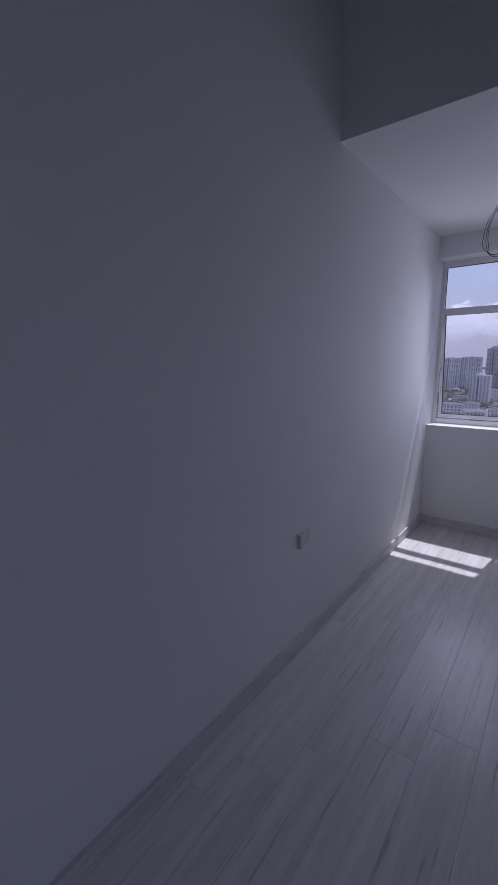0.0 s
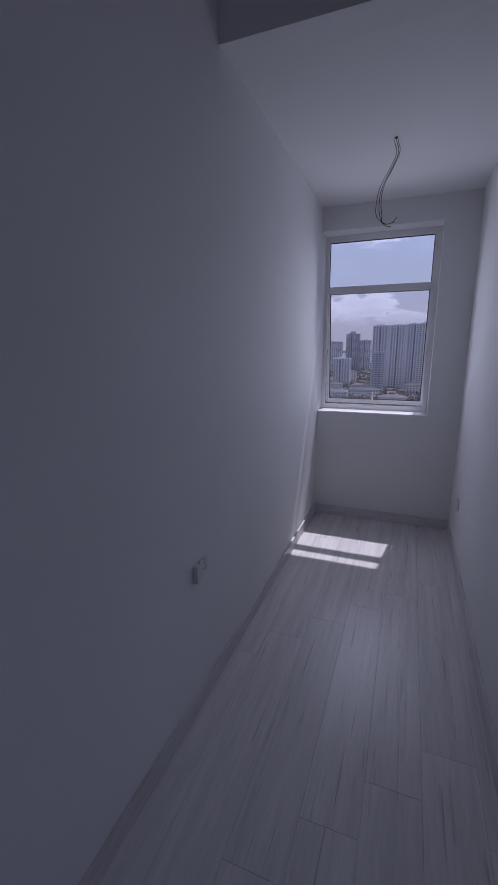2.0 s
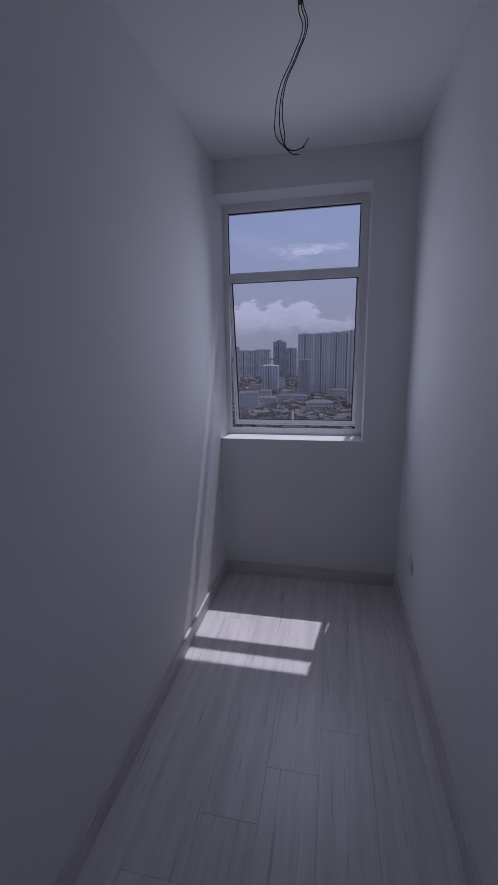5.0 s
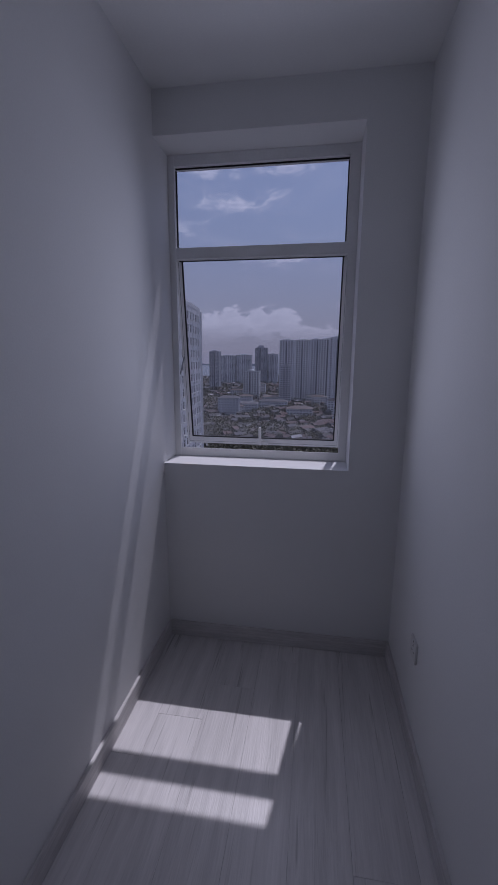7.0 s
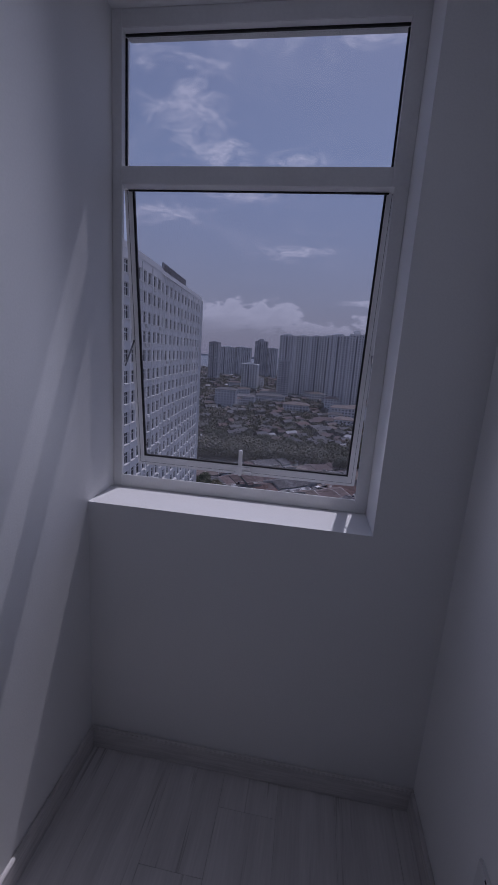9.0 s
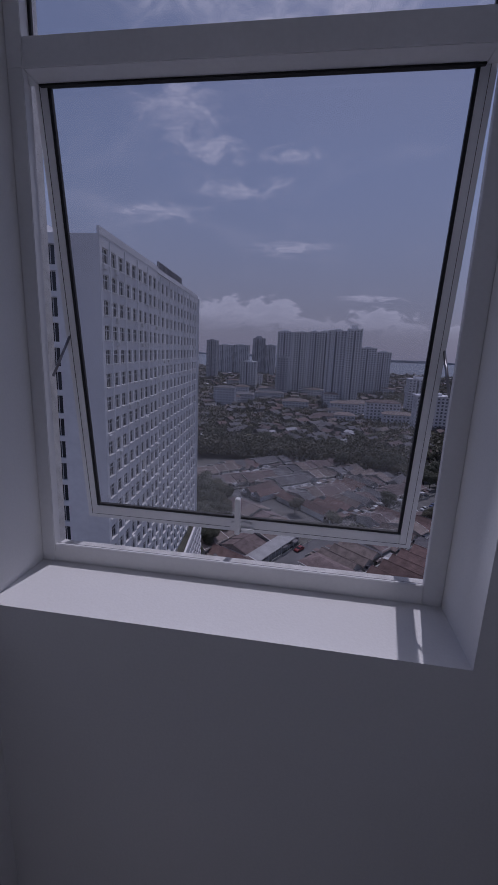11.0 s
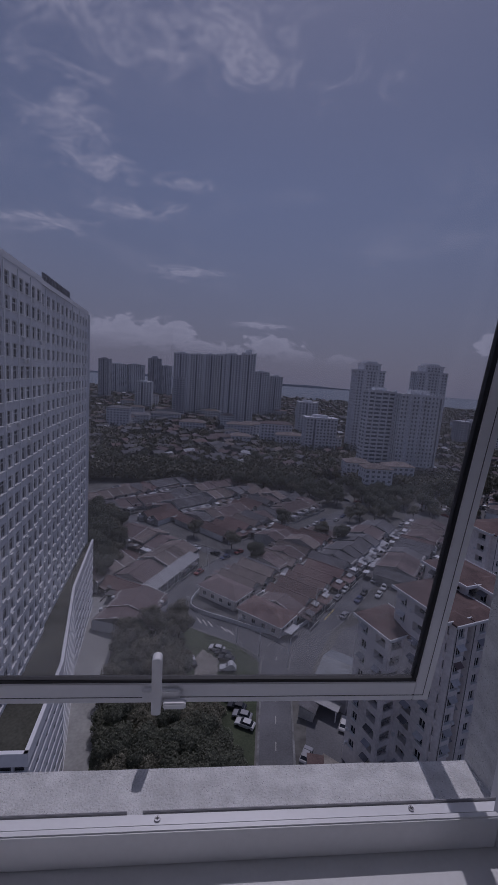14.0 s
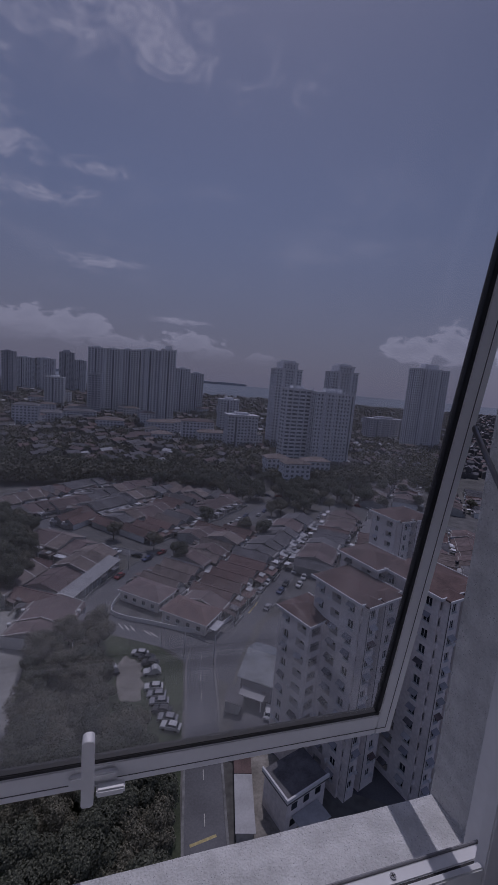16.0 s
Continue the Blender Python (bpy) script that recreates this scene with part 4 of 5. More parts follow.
        for j in range(1, len(z) - 1, 2):
            if rng.random() < 0.45:
                bm = bmesh.new()
                for t in (0.0, 0.05):
                    quad(bm, (c_ - 0.8, -1.31, z[j + 1] + 0.2 + t), (c_ + 0.8, -1.31, z[j + 1] + 0.2 + t), (c_ + 0.8, -2.1, z[j + 1] - 0.3 + t), (c_ - 0.8, -2.1, z[j + 1] - 0.3 + t))
                part("awning", bm, rng.choice((SHEET, TOWER_DARK, TILES[0])), bay)
            if rng.random() < 0.4:
                part("air_conditioner", boxes(((c_ + 0.75, -1.68, z[j] - 0.3), (min(c_ + 1.45, e - 0.05), -1.305, z[j] + 0.2))), TRIM, bay)
        bm = bmesh.new()
        tube(bm, [(a + 0.2, -1.37, 0.2), (a + 0.2, -1.37, h)], 0.06, 6)
        part("drainpipe", bm, CONCRETE_OLD, bay)
        bm = bmesh.new()
        hip_roof(bm, (a, -1.3), (e, 1.5), h + 0.352, 0.75, 0.6)
        part("bay_roof", bm, RED_ROOF, ob)
        part("gutter", boxes(((a - 0.75, -2.05, h + 0.02), (e + 0.75, -1.87, h + 0.42))), TRIM, ob)
    bm = bmesh.new()
    hip_roof(bm, (0, 0), (w, d), h + 0.35, 1.15)
    part("roof", bm, RED_ROOF, ob, "faded terracotta hipped roof")
    bm = boxes(((-0.85, -0.85, h + 0.02), (w + 0.85, -0.65, h + 0.5)), ((-0.85, -0.65, h + 0.02), (-0.65, d + 0.65, h + 0.5)), ((w + 0.65, -0.65, h + 0.02), (w + 0.85, d + 0.65, h + 0.5)))
    part("gutter", bm, TRIM, ob)
    return ob


flats(33.1, 60.0, 22, 7.2, 7.5, -40, 2, 2, 0.25, "pale apartment block with a red hipped roof, lower than its neighbours")
flats(38.8, 54.3, 18, 9.0, 10.5, -33, 3, 3, 0.3, "pale apartment block with a red hipped roof and window awnings")
flats(51.4, 51.0, 14, 11.0, 12.0, -31, 4, 3, 0.3, "pale apartment block with a terracotta roof beside the road")
flats(46.2, 61.5, 16, 8.0, 9.0, -31, 2, 2, 0.2, "set-back pale stairwell block between the flats")
flats(73.0, 92.0, 12, 13.0, 9.0, -33, 3, 2, 0.1, "pale apartment block standing behind the flats")


# ---- distant towers ----
def far_tower(name, x0, x1, y, d, top, wallm, label, cols, storey_h=3.1, win=0.56, steps=(), crown=0.0):
    ob = empty(name, at(x0, y, G), label, "tower block", "distant towers")
    w, h = x1 - x0, top - G
    n = int(h / storey_h) - 1
    z = grid(h - n * storey_h + 0.3, storey_h, storey_h * 0.52, n, h)
    uw = grid(w / cols * (1 - win) / 2, w / cols, w / cols * win, cols, w)
    vc = max(2, int(cols * d / w))
    uv = grid(d / vc * (1 - win) / 2, d / vc, d / vc * win, vc, d)
    # every third bay is an open shaft over the whole height
    hole = lambda i, j: i % 2 and (j % 2 or (name != "low_block" and win < 0.6 and (i // 2) % 4 == 2 and j < len(z) - 2))
    bm = bmesh.new()
    facade(bm, (0, 0, 0), (1, 0, 0), uw, z, hole, 0.5)
    facade(bm, (0, d, 0), (0, -1, 0), uv, z, hole, 0.5)
    facade(bm, (w, 0, 0), (0, 1, 0), uv, z, hole, 0.5)
    quad(bm, (0, 0, h), (w, 0, h), (w, d, h), (0, d, h))
    quad(bm, (w, d, 0), (0, d, 0), (0, d, h), (w, d, h))
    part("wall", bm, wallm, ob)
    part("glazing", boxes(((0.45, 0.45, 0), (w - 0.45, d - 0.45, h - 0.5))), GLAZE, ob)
    if name == "low_block":
        bm = bmesh.new()
        hip_roof(bm, (0, 0), (w, d), h + 0.35, 2.6)
        part("roof", bm, TILES[(0, 2, 3)[cols % 3]], ob)
        return ob
    for k in range(1, cols):
        part("rib", boxes(((w * k / cols - 0.25, -0.9, 2), (w * k / cols + 0.25, 0.0, h + 0.6 + 1.2 * (k % 3 == 1)))), wallm, ob)
    for k in range(0, cols, 3):
        # balcony ledges up one bay in three
        a_, b_ = w * (k + 0.12) / cols, w * (k + 0.88) / cols
        part("balconies", boxes(*(((a_, -1.3, z[j] - 0.9), (b_, -0.003, z[j] + 0.1)) for j in range(1, len(z) - 1, 2))), FAR_WHITE if wallm is not HAZE_DARK else HAZE_GREY, ob)
    part("cornice", boxes(((-0.8, -0.9, h), (w + 0.8, d + 0.8, h + 0.7))), wallm, ob)
    if crown > 4:
        part("crown", boxes(((w * 0.2, -0.8, h), (w * 0.8, d * 0.9, h + 6.5)), ((w * 0.16, -1.4, h + 6.5), (w * 0.84, d * 0.95, h + 7.2)), ((w * 0.28, d * 0.1, h + 7.2), (w * 0.72, d * 0.8, h + 9.5))), wallm, ob)
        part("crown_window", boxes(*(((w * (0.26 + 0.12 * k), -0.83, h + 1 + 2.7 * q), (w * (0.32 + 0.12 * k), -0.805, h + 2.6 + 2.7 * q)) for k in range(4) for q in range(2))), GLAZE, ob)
    part("roof_house", boxes(((w * 0.25, d * 0.25, h), (w * 0.7, d * 0.7, h + 3 + crown))), wallm, ob)
    for a, b, e in steps:
        part("fin", boxes(((w * a, -0.6, 0), (w * b, 0.0, h + e))), HAZE_GREY if wallm is not HAZE_GREY else FAR_WHITE, ob)
    return ob


far_tower("tower_block", -243, -220, 955, 25, 18.7, HAZE_DARK, "dark slim distant tower block", 5)
far_tower("tower_block", -264, -222, 1165, 25, 11, HAZE_GREY, "grey distant tower block", 8, steps=((0.45, 0.52, 2),))
far_tower("tower_block", -221, -178, 1175, 25, 13, HAZE_GREY, "grey distant tower block", 8, steps=((0.3, 0.38, 2),))
far_tower("tower_block", -171, -135, 1205, 25, 34, HAZE_DARK, "dark distant tower with a stepped top", 6, crown=4)
far_tower("tower_block", -134, -105, 1215, 25, 16, HAZE_GREY, "grey distant tower block", 6)
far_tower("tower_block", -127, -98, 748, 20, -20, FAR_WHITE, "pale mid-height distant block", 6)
far_tower("tower_block", -56, -30, 678, 22, 31, HAZE_GREY, "tall grey slab tower in a row", 6, steps=((0.9, 1.0, 1),))
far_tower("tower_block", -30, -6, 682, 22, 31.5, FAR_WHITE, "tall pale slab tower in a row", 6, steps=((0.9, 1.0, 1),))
far_tower("tower_block", -6, 10, 690, 22, 33, HAZE_GREY, "tall grey slab tower in a row", 4)
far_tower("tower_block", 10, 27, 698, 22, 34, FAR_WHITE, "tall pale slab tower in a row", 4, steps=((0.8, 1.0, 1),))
far_tower("tower_block", -49, -33, 610, 16, -8, HAZE_DARK, "slim dark and white banded tower", 4, win=0.65)
far_tower("tower_block", 20, 44, 572, 20, 30, HAZE_GREY, "tall grey tower with vertical ribs", 6, steps=((0.2, 0.28, 0), (0.6, 0.68, 0)))
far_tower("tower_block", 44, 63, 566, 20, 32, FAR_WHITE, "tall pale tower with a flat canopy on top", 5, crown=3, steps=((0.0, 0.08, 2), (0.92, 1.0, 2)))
far_tower("tower_block", 83, 110, 750, 20, 12, HAZE_GREY, "grey distant tower block", 6)
far_tower("tower_block", 114, 138, 767, 20, 6, HAZE_GREY, "grey distant tower block", 6)
far_tower("tower_block", 97, 128, 390, 16, -33, HAZE_GREY, "mid-height grey slab block", 9)
far_tower("tower_block", 117, 142, 518, 16, -25, HAZE_GREY, "mid-height grey block of flats", 6)
far_tower("tower_block", 152, 181, 415, 20, 17, HAZE_GREY, "tall twin tower with a stepped crown", 9, crown=5, steps=((0.22, 0.3, 4), (0.7, 0.78, 4)))
far_tower("tower_block", 223, 255, 425, 20, 20, HAZE_GREY, "tall twin tower with a stepped crown", 9, crown=5, steps=((0.22, 0.3, 4), (0.7, 0.78, 4)))
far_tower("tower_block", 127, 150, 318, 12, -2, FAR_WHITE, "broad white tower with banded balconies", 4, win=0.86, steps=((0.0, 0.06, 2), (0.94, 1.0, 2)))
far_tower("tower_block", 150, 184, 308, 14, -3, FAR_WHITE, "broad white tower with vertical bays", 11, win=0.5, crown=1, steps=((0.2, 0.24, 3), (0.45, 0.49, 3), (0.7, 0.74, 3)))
far_tower("tower_block", 353, 400, 446, 20, 35, HAZE_GREY, "tall rounded grey tower near the water", 14, crown=4, steps=((0.3, 0.34, 2), (0.66, 0.7, 2)))
far_tower("tower_block", 331, 388, 505, 20, -36, HAZE_DARK, "low wide dark block", 12)
far_tower("low_block", 103, 121, 283, 12, -54, HAZE_GREY, "small pale block of flats among trees", 5)
far_tower("low_block", 106, 125, 255, 12, -52, HAZE_GREY, "small pale block of flats among trees", 5)
far_tower("low_block", 131, 151, 276, 12, -54, HAZE_GREY, "small pale block of flats among trees", 5)
far_tower("low_block", 6, 39, 412, 12, -60, HAZE_GREY, "long low pale building with arched bays", 12)
far_tower("low_block", -118, -86, 512, 12, -57, HAZE_GREY, "long low pale building in town", 9)
far_tower("low_block", -75, -35, 570, 12, -56, HAZE_GREY, "long low pale building in town", 10)
far_tower("low_block", 72, 101, 408, 12, -54, HAZE_GREY, "low pale block of flats in town", 8)
far_tower("low_block", 40, 70, 470, 14, -52, HAZE_GREY, "low pale block of flats in town", 8)
far_tower("low_block", -30, 0, 480, 14, -55, HAZE_GREY, "low pale block of flats in town", 8)
for k in range(26):
    y_ = rng.uniform(400, 900)
    x_ = y_ * rng.choice((rng.uniform(-0.25, 0.22), rng.uniform(0.2, 0.75)))
    w_ = rng.uniform(14, 38)
    far_tower("low_block", x_, x_ + w_, y_, 12, G + rng.choice((13, 16, 16, 19, 25)), rng.choice((HAZE_GREY, FAR_WHITE, HAZE_GREY)), "low pale block of flats among far trees", int(w_ / 3.6))
# ships on the strait
for x, y, L in ((1480, 2900, 110), (1370, 3050, 60)):
    ob = empty("cargo_ship", at(x, y, G + 0.4, 5), "small grey cargo ship at anchor on the strait", "ship", "ships")
    bm = bmesh.new()
    vs = [[bm.verts.new((L * a, b * w, z)) for a, b, w in ((-0.5, -1, 6), (0.4, -1, 7), (0.52, 0, 0), (0.4, 1, 7), (-0.5, 1, 6))] for z in (0, 9)]
    for i in range(5):
        bm.faces.new((vs[0][i], vs[0][(i + 1) % 5], vs[1][(i + 1) % 5], vs[1][i]))
    bm.faces.new(vs[1])
    part("hull", bm, TOWER_DARK, ob)
    part("deckhouse", boxes(((-L * 0.45, -5, 9), (-L * 0.3, 5, 22))), TOWER_GREY, ob)


# ---- terrace houses ----
def slope(bm, x0, x1, ya, za, yb, zb, rows=15, lip=0.05):
    """Stepped tile courses from the eave (ya, za) up to (yb, zb)."""
    for q in range(rows):
        t0, t1 = q / rows, (q + 1) / rows
        y0, y1, z0, z1 = ya + (yb - ya) * t0, ya + (yb - ya) * t1, za + (zb - za) * t0, za + (zb - za) * t1
        quad(bm, (x0, y0, z0 + lip), (x1, y0, z0 + lip), (x1, y1, z1), (x0, y1, z1))
        quad(bm, (x0, y0, z0), (x1, y0, z0), (x1, y0, z0 + lip), (x0, y0, z0 + lip))


def house_unit(k):
    """One terrace house, 6.4 m wide, porch to -y; the gable ridge lies along x, or along y for every third."""
    r = random.Random(100 + k)
    w, d = 6.4, 14.0
    eave = r.uniform(2.9, 4.2)
    ridge = eave + r.uniform(1.4, 2.2)
    tile = TILES[(0, 2, 1, 0, 3, 2, 2, 0, 3, 0)[k % 10]]
    turned = k % 3 == 2
    ob = empty("terrace_house", at(0, 0, -500), "terrace house with a tiled gable roof and a porch", "house", "terrace houses")
    yr = r.uniform(-1.2, 1.2)
    bm = bmesh.new()
    box(bm, (-w / 2, -d / 2, 0), (w / 2, d / 2, eave))
    if turned:
        for y in (-d / 2, d / 2):
            bm.faces.new([bm.verts.new(p) for p in ((-w / 2, y, eave), (w / 2, y, eave), (0, y, ridge - 0.2))])
    else:
        for x in (-w / 2, w / 2):
            bm.faces.new([bm.verts.new(p) for p in ((x, -d / 2, eave), (x, d / 2, eave), (x, yr, ridge - 0.25))])
    part("wall", bm, HOUSE_WALL, ob)
    bm = bmesh.new()
    if turned:
        for s in (-1, 1):
            slope(bm, -d / 2 - 0.4, d / 2 + 0.4, s * (w / 2 + 0.25), eave - 0.15, 0, ridge)
        bmesh.ops.rotate(bm, verts=bm.verts, matrix=Matrix.Rotation(math.pi / 2, 3, "Z"))
    else:
        slope(bm, -w / 2 - 0.02, w / 2 + 0.02, -d / 2 - 0.5, eave - 0.25, yr, ridge)
        slope(bm, -w / 2 - 0.02, w / 2 + 0.02, d / 2 + 0.5, eave - 0.25, yr, ridge)
    if turned:
        box(bm, (-0.15, -d / 2 - 0.4, ridge - 0.1), (0.15, d / 2 + 0.4, ridge + 0.1))
    else:
        box(bm, (-w / 2, yr - 0.15, ridge - 0.1), (w / 2, yr + 0.15, ridge + 0.1))
    part("roof", bm, tile, ob)
    if not turned:
        for x in (-w / 2 + 0.03,):
            bm = bmesh.new()
            for s, ye in ((-1, -d / 2 - 0.5), (1, d / 2 + 0.5)):
                quad(bm, (x - 0.1, ye, eave - 0.02), (x + 0.1, ye, eave - 0.02), (x + 0.1, yr, ridge + 0.22), (x - 0.1, yr, ridge + 0.22))
            part("verge", bm, TRIM if r.random() < 0.6 else tile, ob)
    part("party_wall", boxes(((-w / 2 - 0.1, -d / 2 - 0.3, 0), (-w / 2 + 0.06, d / 2 + 0.3, eave - 0.1))), TRIM, ob)
    # lower roof over the front, and lean-tos at the back
    dp = r.uniform(2.8, 4.6)
    a, b = -w / 2 + r.choice((0.1, 0.1, 1.6, 2.4)), w / 2 - r.choice((0.1, 0.1, 1.4))
    bm = bmesh.new()
    slope(bm, a, b, -d / 2 - dp, 2.3, -d / 2 - 0.1, 2.85, 4, 0.05)
    for x in (a + 0.15, b - 0.15):
        box(bm, (x - 0.08, -d / 2 - dp + 0.1, 0), (x + 0.08, -d / 2 - dp + 0.25, 2.3), 1)
    part("porch_roof", bm, [r.choice((SHEET, tile, tile, TILES[2], tile)), TRIM], ob)
    e = r.uniform(0.9, 1.8)
    x0 = -w / 2 + r.choice((0.1, 1.5, 2.8))
    bm = bmesh.new()
    slope(bm, x0, w / 2 - 0.1, d / 2 + e, 2.3, d / 2 + 0.02, 2.75, 3, 0.05)
    part("rear_roof", bm, r.choice((SHEET, TILES[2], tile, tile)), ob)
    part("rear_wall", boxes(((x0 + 0.2, d / 2, 0), (w / 2 - 0.3, d / 2 + e - 0.2, 2.3))), HOUSE_WALL, ob)
    if r.random() < 0.5:
        part("skylight_sheet", boxes(((r.uniform(-2, 0.5), -d / 2 - dp * 0.9, 2.95), (r.uniform(1.2, 2.6), -d / 2 - dp * 0.3, 3.0))), SHEET, ob)
    if r.random() < 0.6:
        bm = bmesh.new()
        tube(bm, [(1.8, d / 2 + 0.8, 2.7), (1.8, d / 2 + 0.8, 3.7)], 0.5, 10)
        part("water_tank", bm, LOUVRE if r.random() < 0.5 else TRIM, ob)
    # patched sheet awning over the front yard
    sx, sy = r.uniform(-w / 2, w / 2 - 2.6), -d / 2 - r.uniform(1.5, 4.0)
    sw, sd, sz = r.uniform(1.6, 3.0), r.uniform(1.4, 2.6), 2.98
    bm = bmesh.new()
    slope(bm, sx, sx + sw, sy - sd / 2, sz, sy + sd / 2, sz + 0.25, 3, 0.03)
    box(bm, (sx + 0.1, sy - sd / 2 + 0.05, 0), (sx + 0.16, sy - sd / 2 + 0.11, sz))
    part("yard_awning", bm, r.choice((SHEET, FAR_WHITE, TILES[2], TILES[0], SHEET)), ob)
    part("front_wall", boxes(((-w / 2, -d / 2 - 4.9, 0), (w / 2, -d / 2 - 4.75, 1.1))), HOUSE_WALL, ob)
    for x in (-1.7, 1.2):
        part("window", boxes(((x - 0.6, -d / 2 - 0.04, 0.9), (x + 0.6, -d / 2 - 0.005, 2.2))), PANE_DARK, ob)
    return ob


PROTO = [house_unit(k) for k in range(10)]
used = set()


def place(ob, m):
    """First use moves the thing built, later ones copy it."""
    if ob.name not in used:
        used.add(ob.name)
        ob.matrix_basis = m
        return ob
    return copy_thing(ob, m)


def terrace(x, y, dx, dy, n, flip=False, only=tuple(range(10))):
    d = Vector((dx, dy)).normalized()
    turn = math.degrees(math.atan2(d.y, d.x)) + (180 if flip else 0)
    k = rng.choice(only)
    for i in range(n):
        if rng.random() < 0.6:
            k = rng.choice(only)
        p = Vector((x, y)) + d * (6.42 * (i + 0.5)) + Vector((-d.y, d.x)) * rng.uniform(-1.0, 1.0)
        place(PROTO[k], at(p.x, p.y, G + rng.uniform(-0.5, 0.0), turn + (180 if rng.random() < 0.12 else 0)))


def end_house(x, y, turn, tile, label):
    ob = empty("end_house", at(x, y, G, turn), label, "house", "terrace houses")
    w, d = 8.4, 14.5
    us, zs = grid(1.2, 2.6, 1.2, 3, w), grid(0.9, 2.8, 1.3, 1, 3.4)
    vs = grid(1.4, 3.4, 1.3, 4, d)
    hole = lambda i, j: i % 2 and j % 2
    bm = bmesh.new()
    facade(bm, (0, 0, 0), (1, 0, 0), us, zs, hole, 0.2)
    facade(bm, (0, d, 0), (0, -1, 0), vs, zs, hole, 0.2)
    quad(bm, (w, 0, 0), (w, d, 0), (w, d, 3.4), (w, 0, 3.4))
    quad(bm, (w, d, 0), (0, d, 0), (0, d, 3.4), (w, d, 3.4))
    part("wall", bm, CREAM, ob)
    windows(ob, (0, 0, 0), (1, 0, 0), us, zs, 0.2, lambda i, j: True)
    windows(ob, (0, d, 0), (0, -1, 0), vs, zs, 0.2, lambda i, j: True)
    bm = bmesh.new()
    hip_roof(bm, (0, 0), (w + 0.6, d), 3.7, 2.1, 0.6)
    part("roof", bm, tile, ob)
    part("gutter", boxes(((-0.75, -0.75, 3.4), (w, -0.6, 3.68)), ((-0.75, -0.6, 3.4), (-0.6, d + 0.6, 3.68))), TRIM, ob)
    part("lean_to", boxes(((0.6, -3.2, 2.3), (5.6, -0.76, 2.42))), SHEET, ob)


row = Vector((0.65, 0.76))
off_ = Vector((0.76, -0.65))
for px, py, tile, lab in ((18.8, 108.2, TILES[1], "cream corner house with a red hipped roof ending a terrace"), (7.0, 121.5, TILES[0], "pale corner house with a brown hipped roof ending a terrace")):
    c = Vector((px, py)) + off_ * 7.2
    end_house(c.x, c.y, math.degrees(math.atan2(0.76, 0.65)), tile, lab)
terrace(18.8 + 0.65 * 8.6, 108.2 + 0.76 * 8.6, 0.65, 0.76, 16)
terrace(7.0 + 0.65 * 8.6, 121.5 + 0.76 * 8.6, 0.65, 0.76, 11, True)


def low_wall(pts, h, label):
    line = smooth([Vector(p) for p in pts])
    inner = sides(line, 0.12)
    bm = bmesh.new()
    for p, q in zip(inner, inner[1:]):
        quad(bm, (*p[1], G), (*q[1], G), (*q[1], G + h), (*p[1], G + h))
        quad(bm, (*p[0], G), (*q[0], G), (*q[0], G + h), (*p[0], G + h))
        quad(bm, (*p[1], G + h), (*q[1], G + h), (*q[0], G + h), (*p[0], G + h))
    bmesh.ops.recalc_face_normals(bm, faces=bm.faces)
    tagged(part("boundary_wall", bm, TRIM), label, "wall", kind="structure")


low_wall([(34, 111), (29, 106.8), (24.5, 105.2), (18, 107.2), (10, 111.5), (3.5, 114.8), (-0.5, 118), (-0.8, 122), (2, 129), (8, 138.5)], 1.3, "pale low garden wall round the corner of the estate")
low_wall([(18.8 - 0.76 * 8.6 + 4, 108.2 + 0.65 * 8.6 + 4.6), (18.8 - 0.76 * 8.6 + 0.65 * 50, 108.2 + 0.65 * 8.6 + 0.76 * 50), (18.8 - 0.76 * 8.6 + 0.65 * 100, 108.2 + 0.65 * 8.6 + 0.76 * 100)], 2.4, "pale wall along the back lane between the terraces")
WARM = (0, 2, 4, 7, 9)
terrace(-20.5, 105, 0.3, 0.95, 3, False, WARM)
terrace(-24.5, 124, 0.5, 0.87, 6, False, WARM)
terrace(-38, 130, 0.5, 0.87, 4, True, WARM)
terrace(70, 133, 0.62, 0.786, 13, True)
terrace(86, 122, 0.62, 0.786, 14)
terrace(110, 112, 0.62, 0.786, 13, True)
terrace(126, 104, 0.62, 0.786, 12)
terrace(6, 175, 0.73, 0.68, 12)
terrace(-7, 186, 0.73, 0.68, 12, True)
terrace(-20, 204, 0.73, 0.68, 11)
terrace(-33, 214, 0.73, 0.68, 11, True)
terrace(-46, 232, 0.73, 0.68, 9)
terrace(150, 215, 0.62, 0.786, 12, True)
terrace(172, 212, 0.62, 0.786, 12)
terrace(196, 200, 0.62, 0.786, 11, True)
terrace(215, 190, 0.62, 0.786, 10)
terrace(-60, 120, 0.2, 0.98, 6)
terrace(30, 168, 0.71, 0.70, 3, True)
terrace(22, 247, 0.8, -0.45, 7)
terrace(-70, 205, 0.73, 0.68, 9, True)
terrace(-62, 190, 0.73, 0.68, 6)
terrace(142, 96, 0.62, 0.786, 12, True)
terrace(158, 90, 0.62, 0.786, 12)
terrace(184, 84, 0.62, 0.786, 14, True)
terrace(200, 78, 0.62, 0.786, 14)

terrace(-32, 176, 0.75, -0.62, 4, False, WARM)
terrace(-25, 200, 0.75, -0.62, 2, True, WARM)

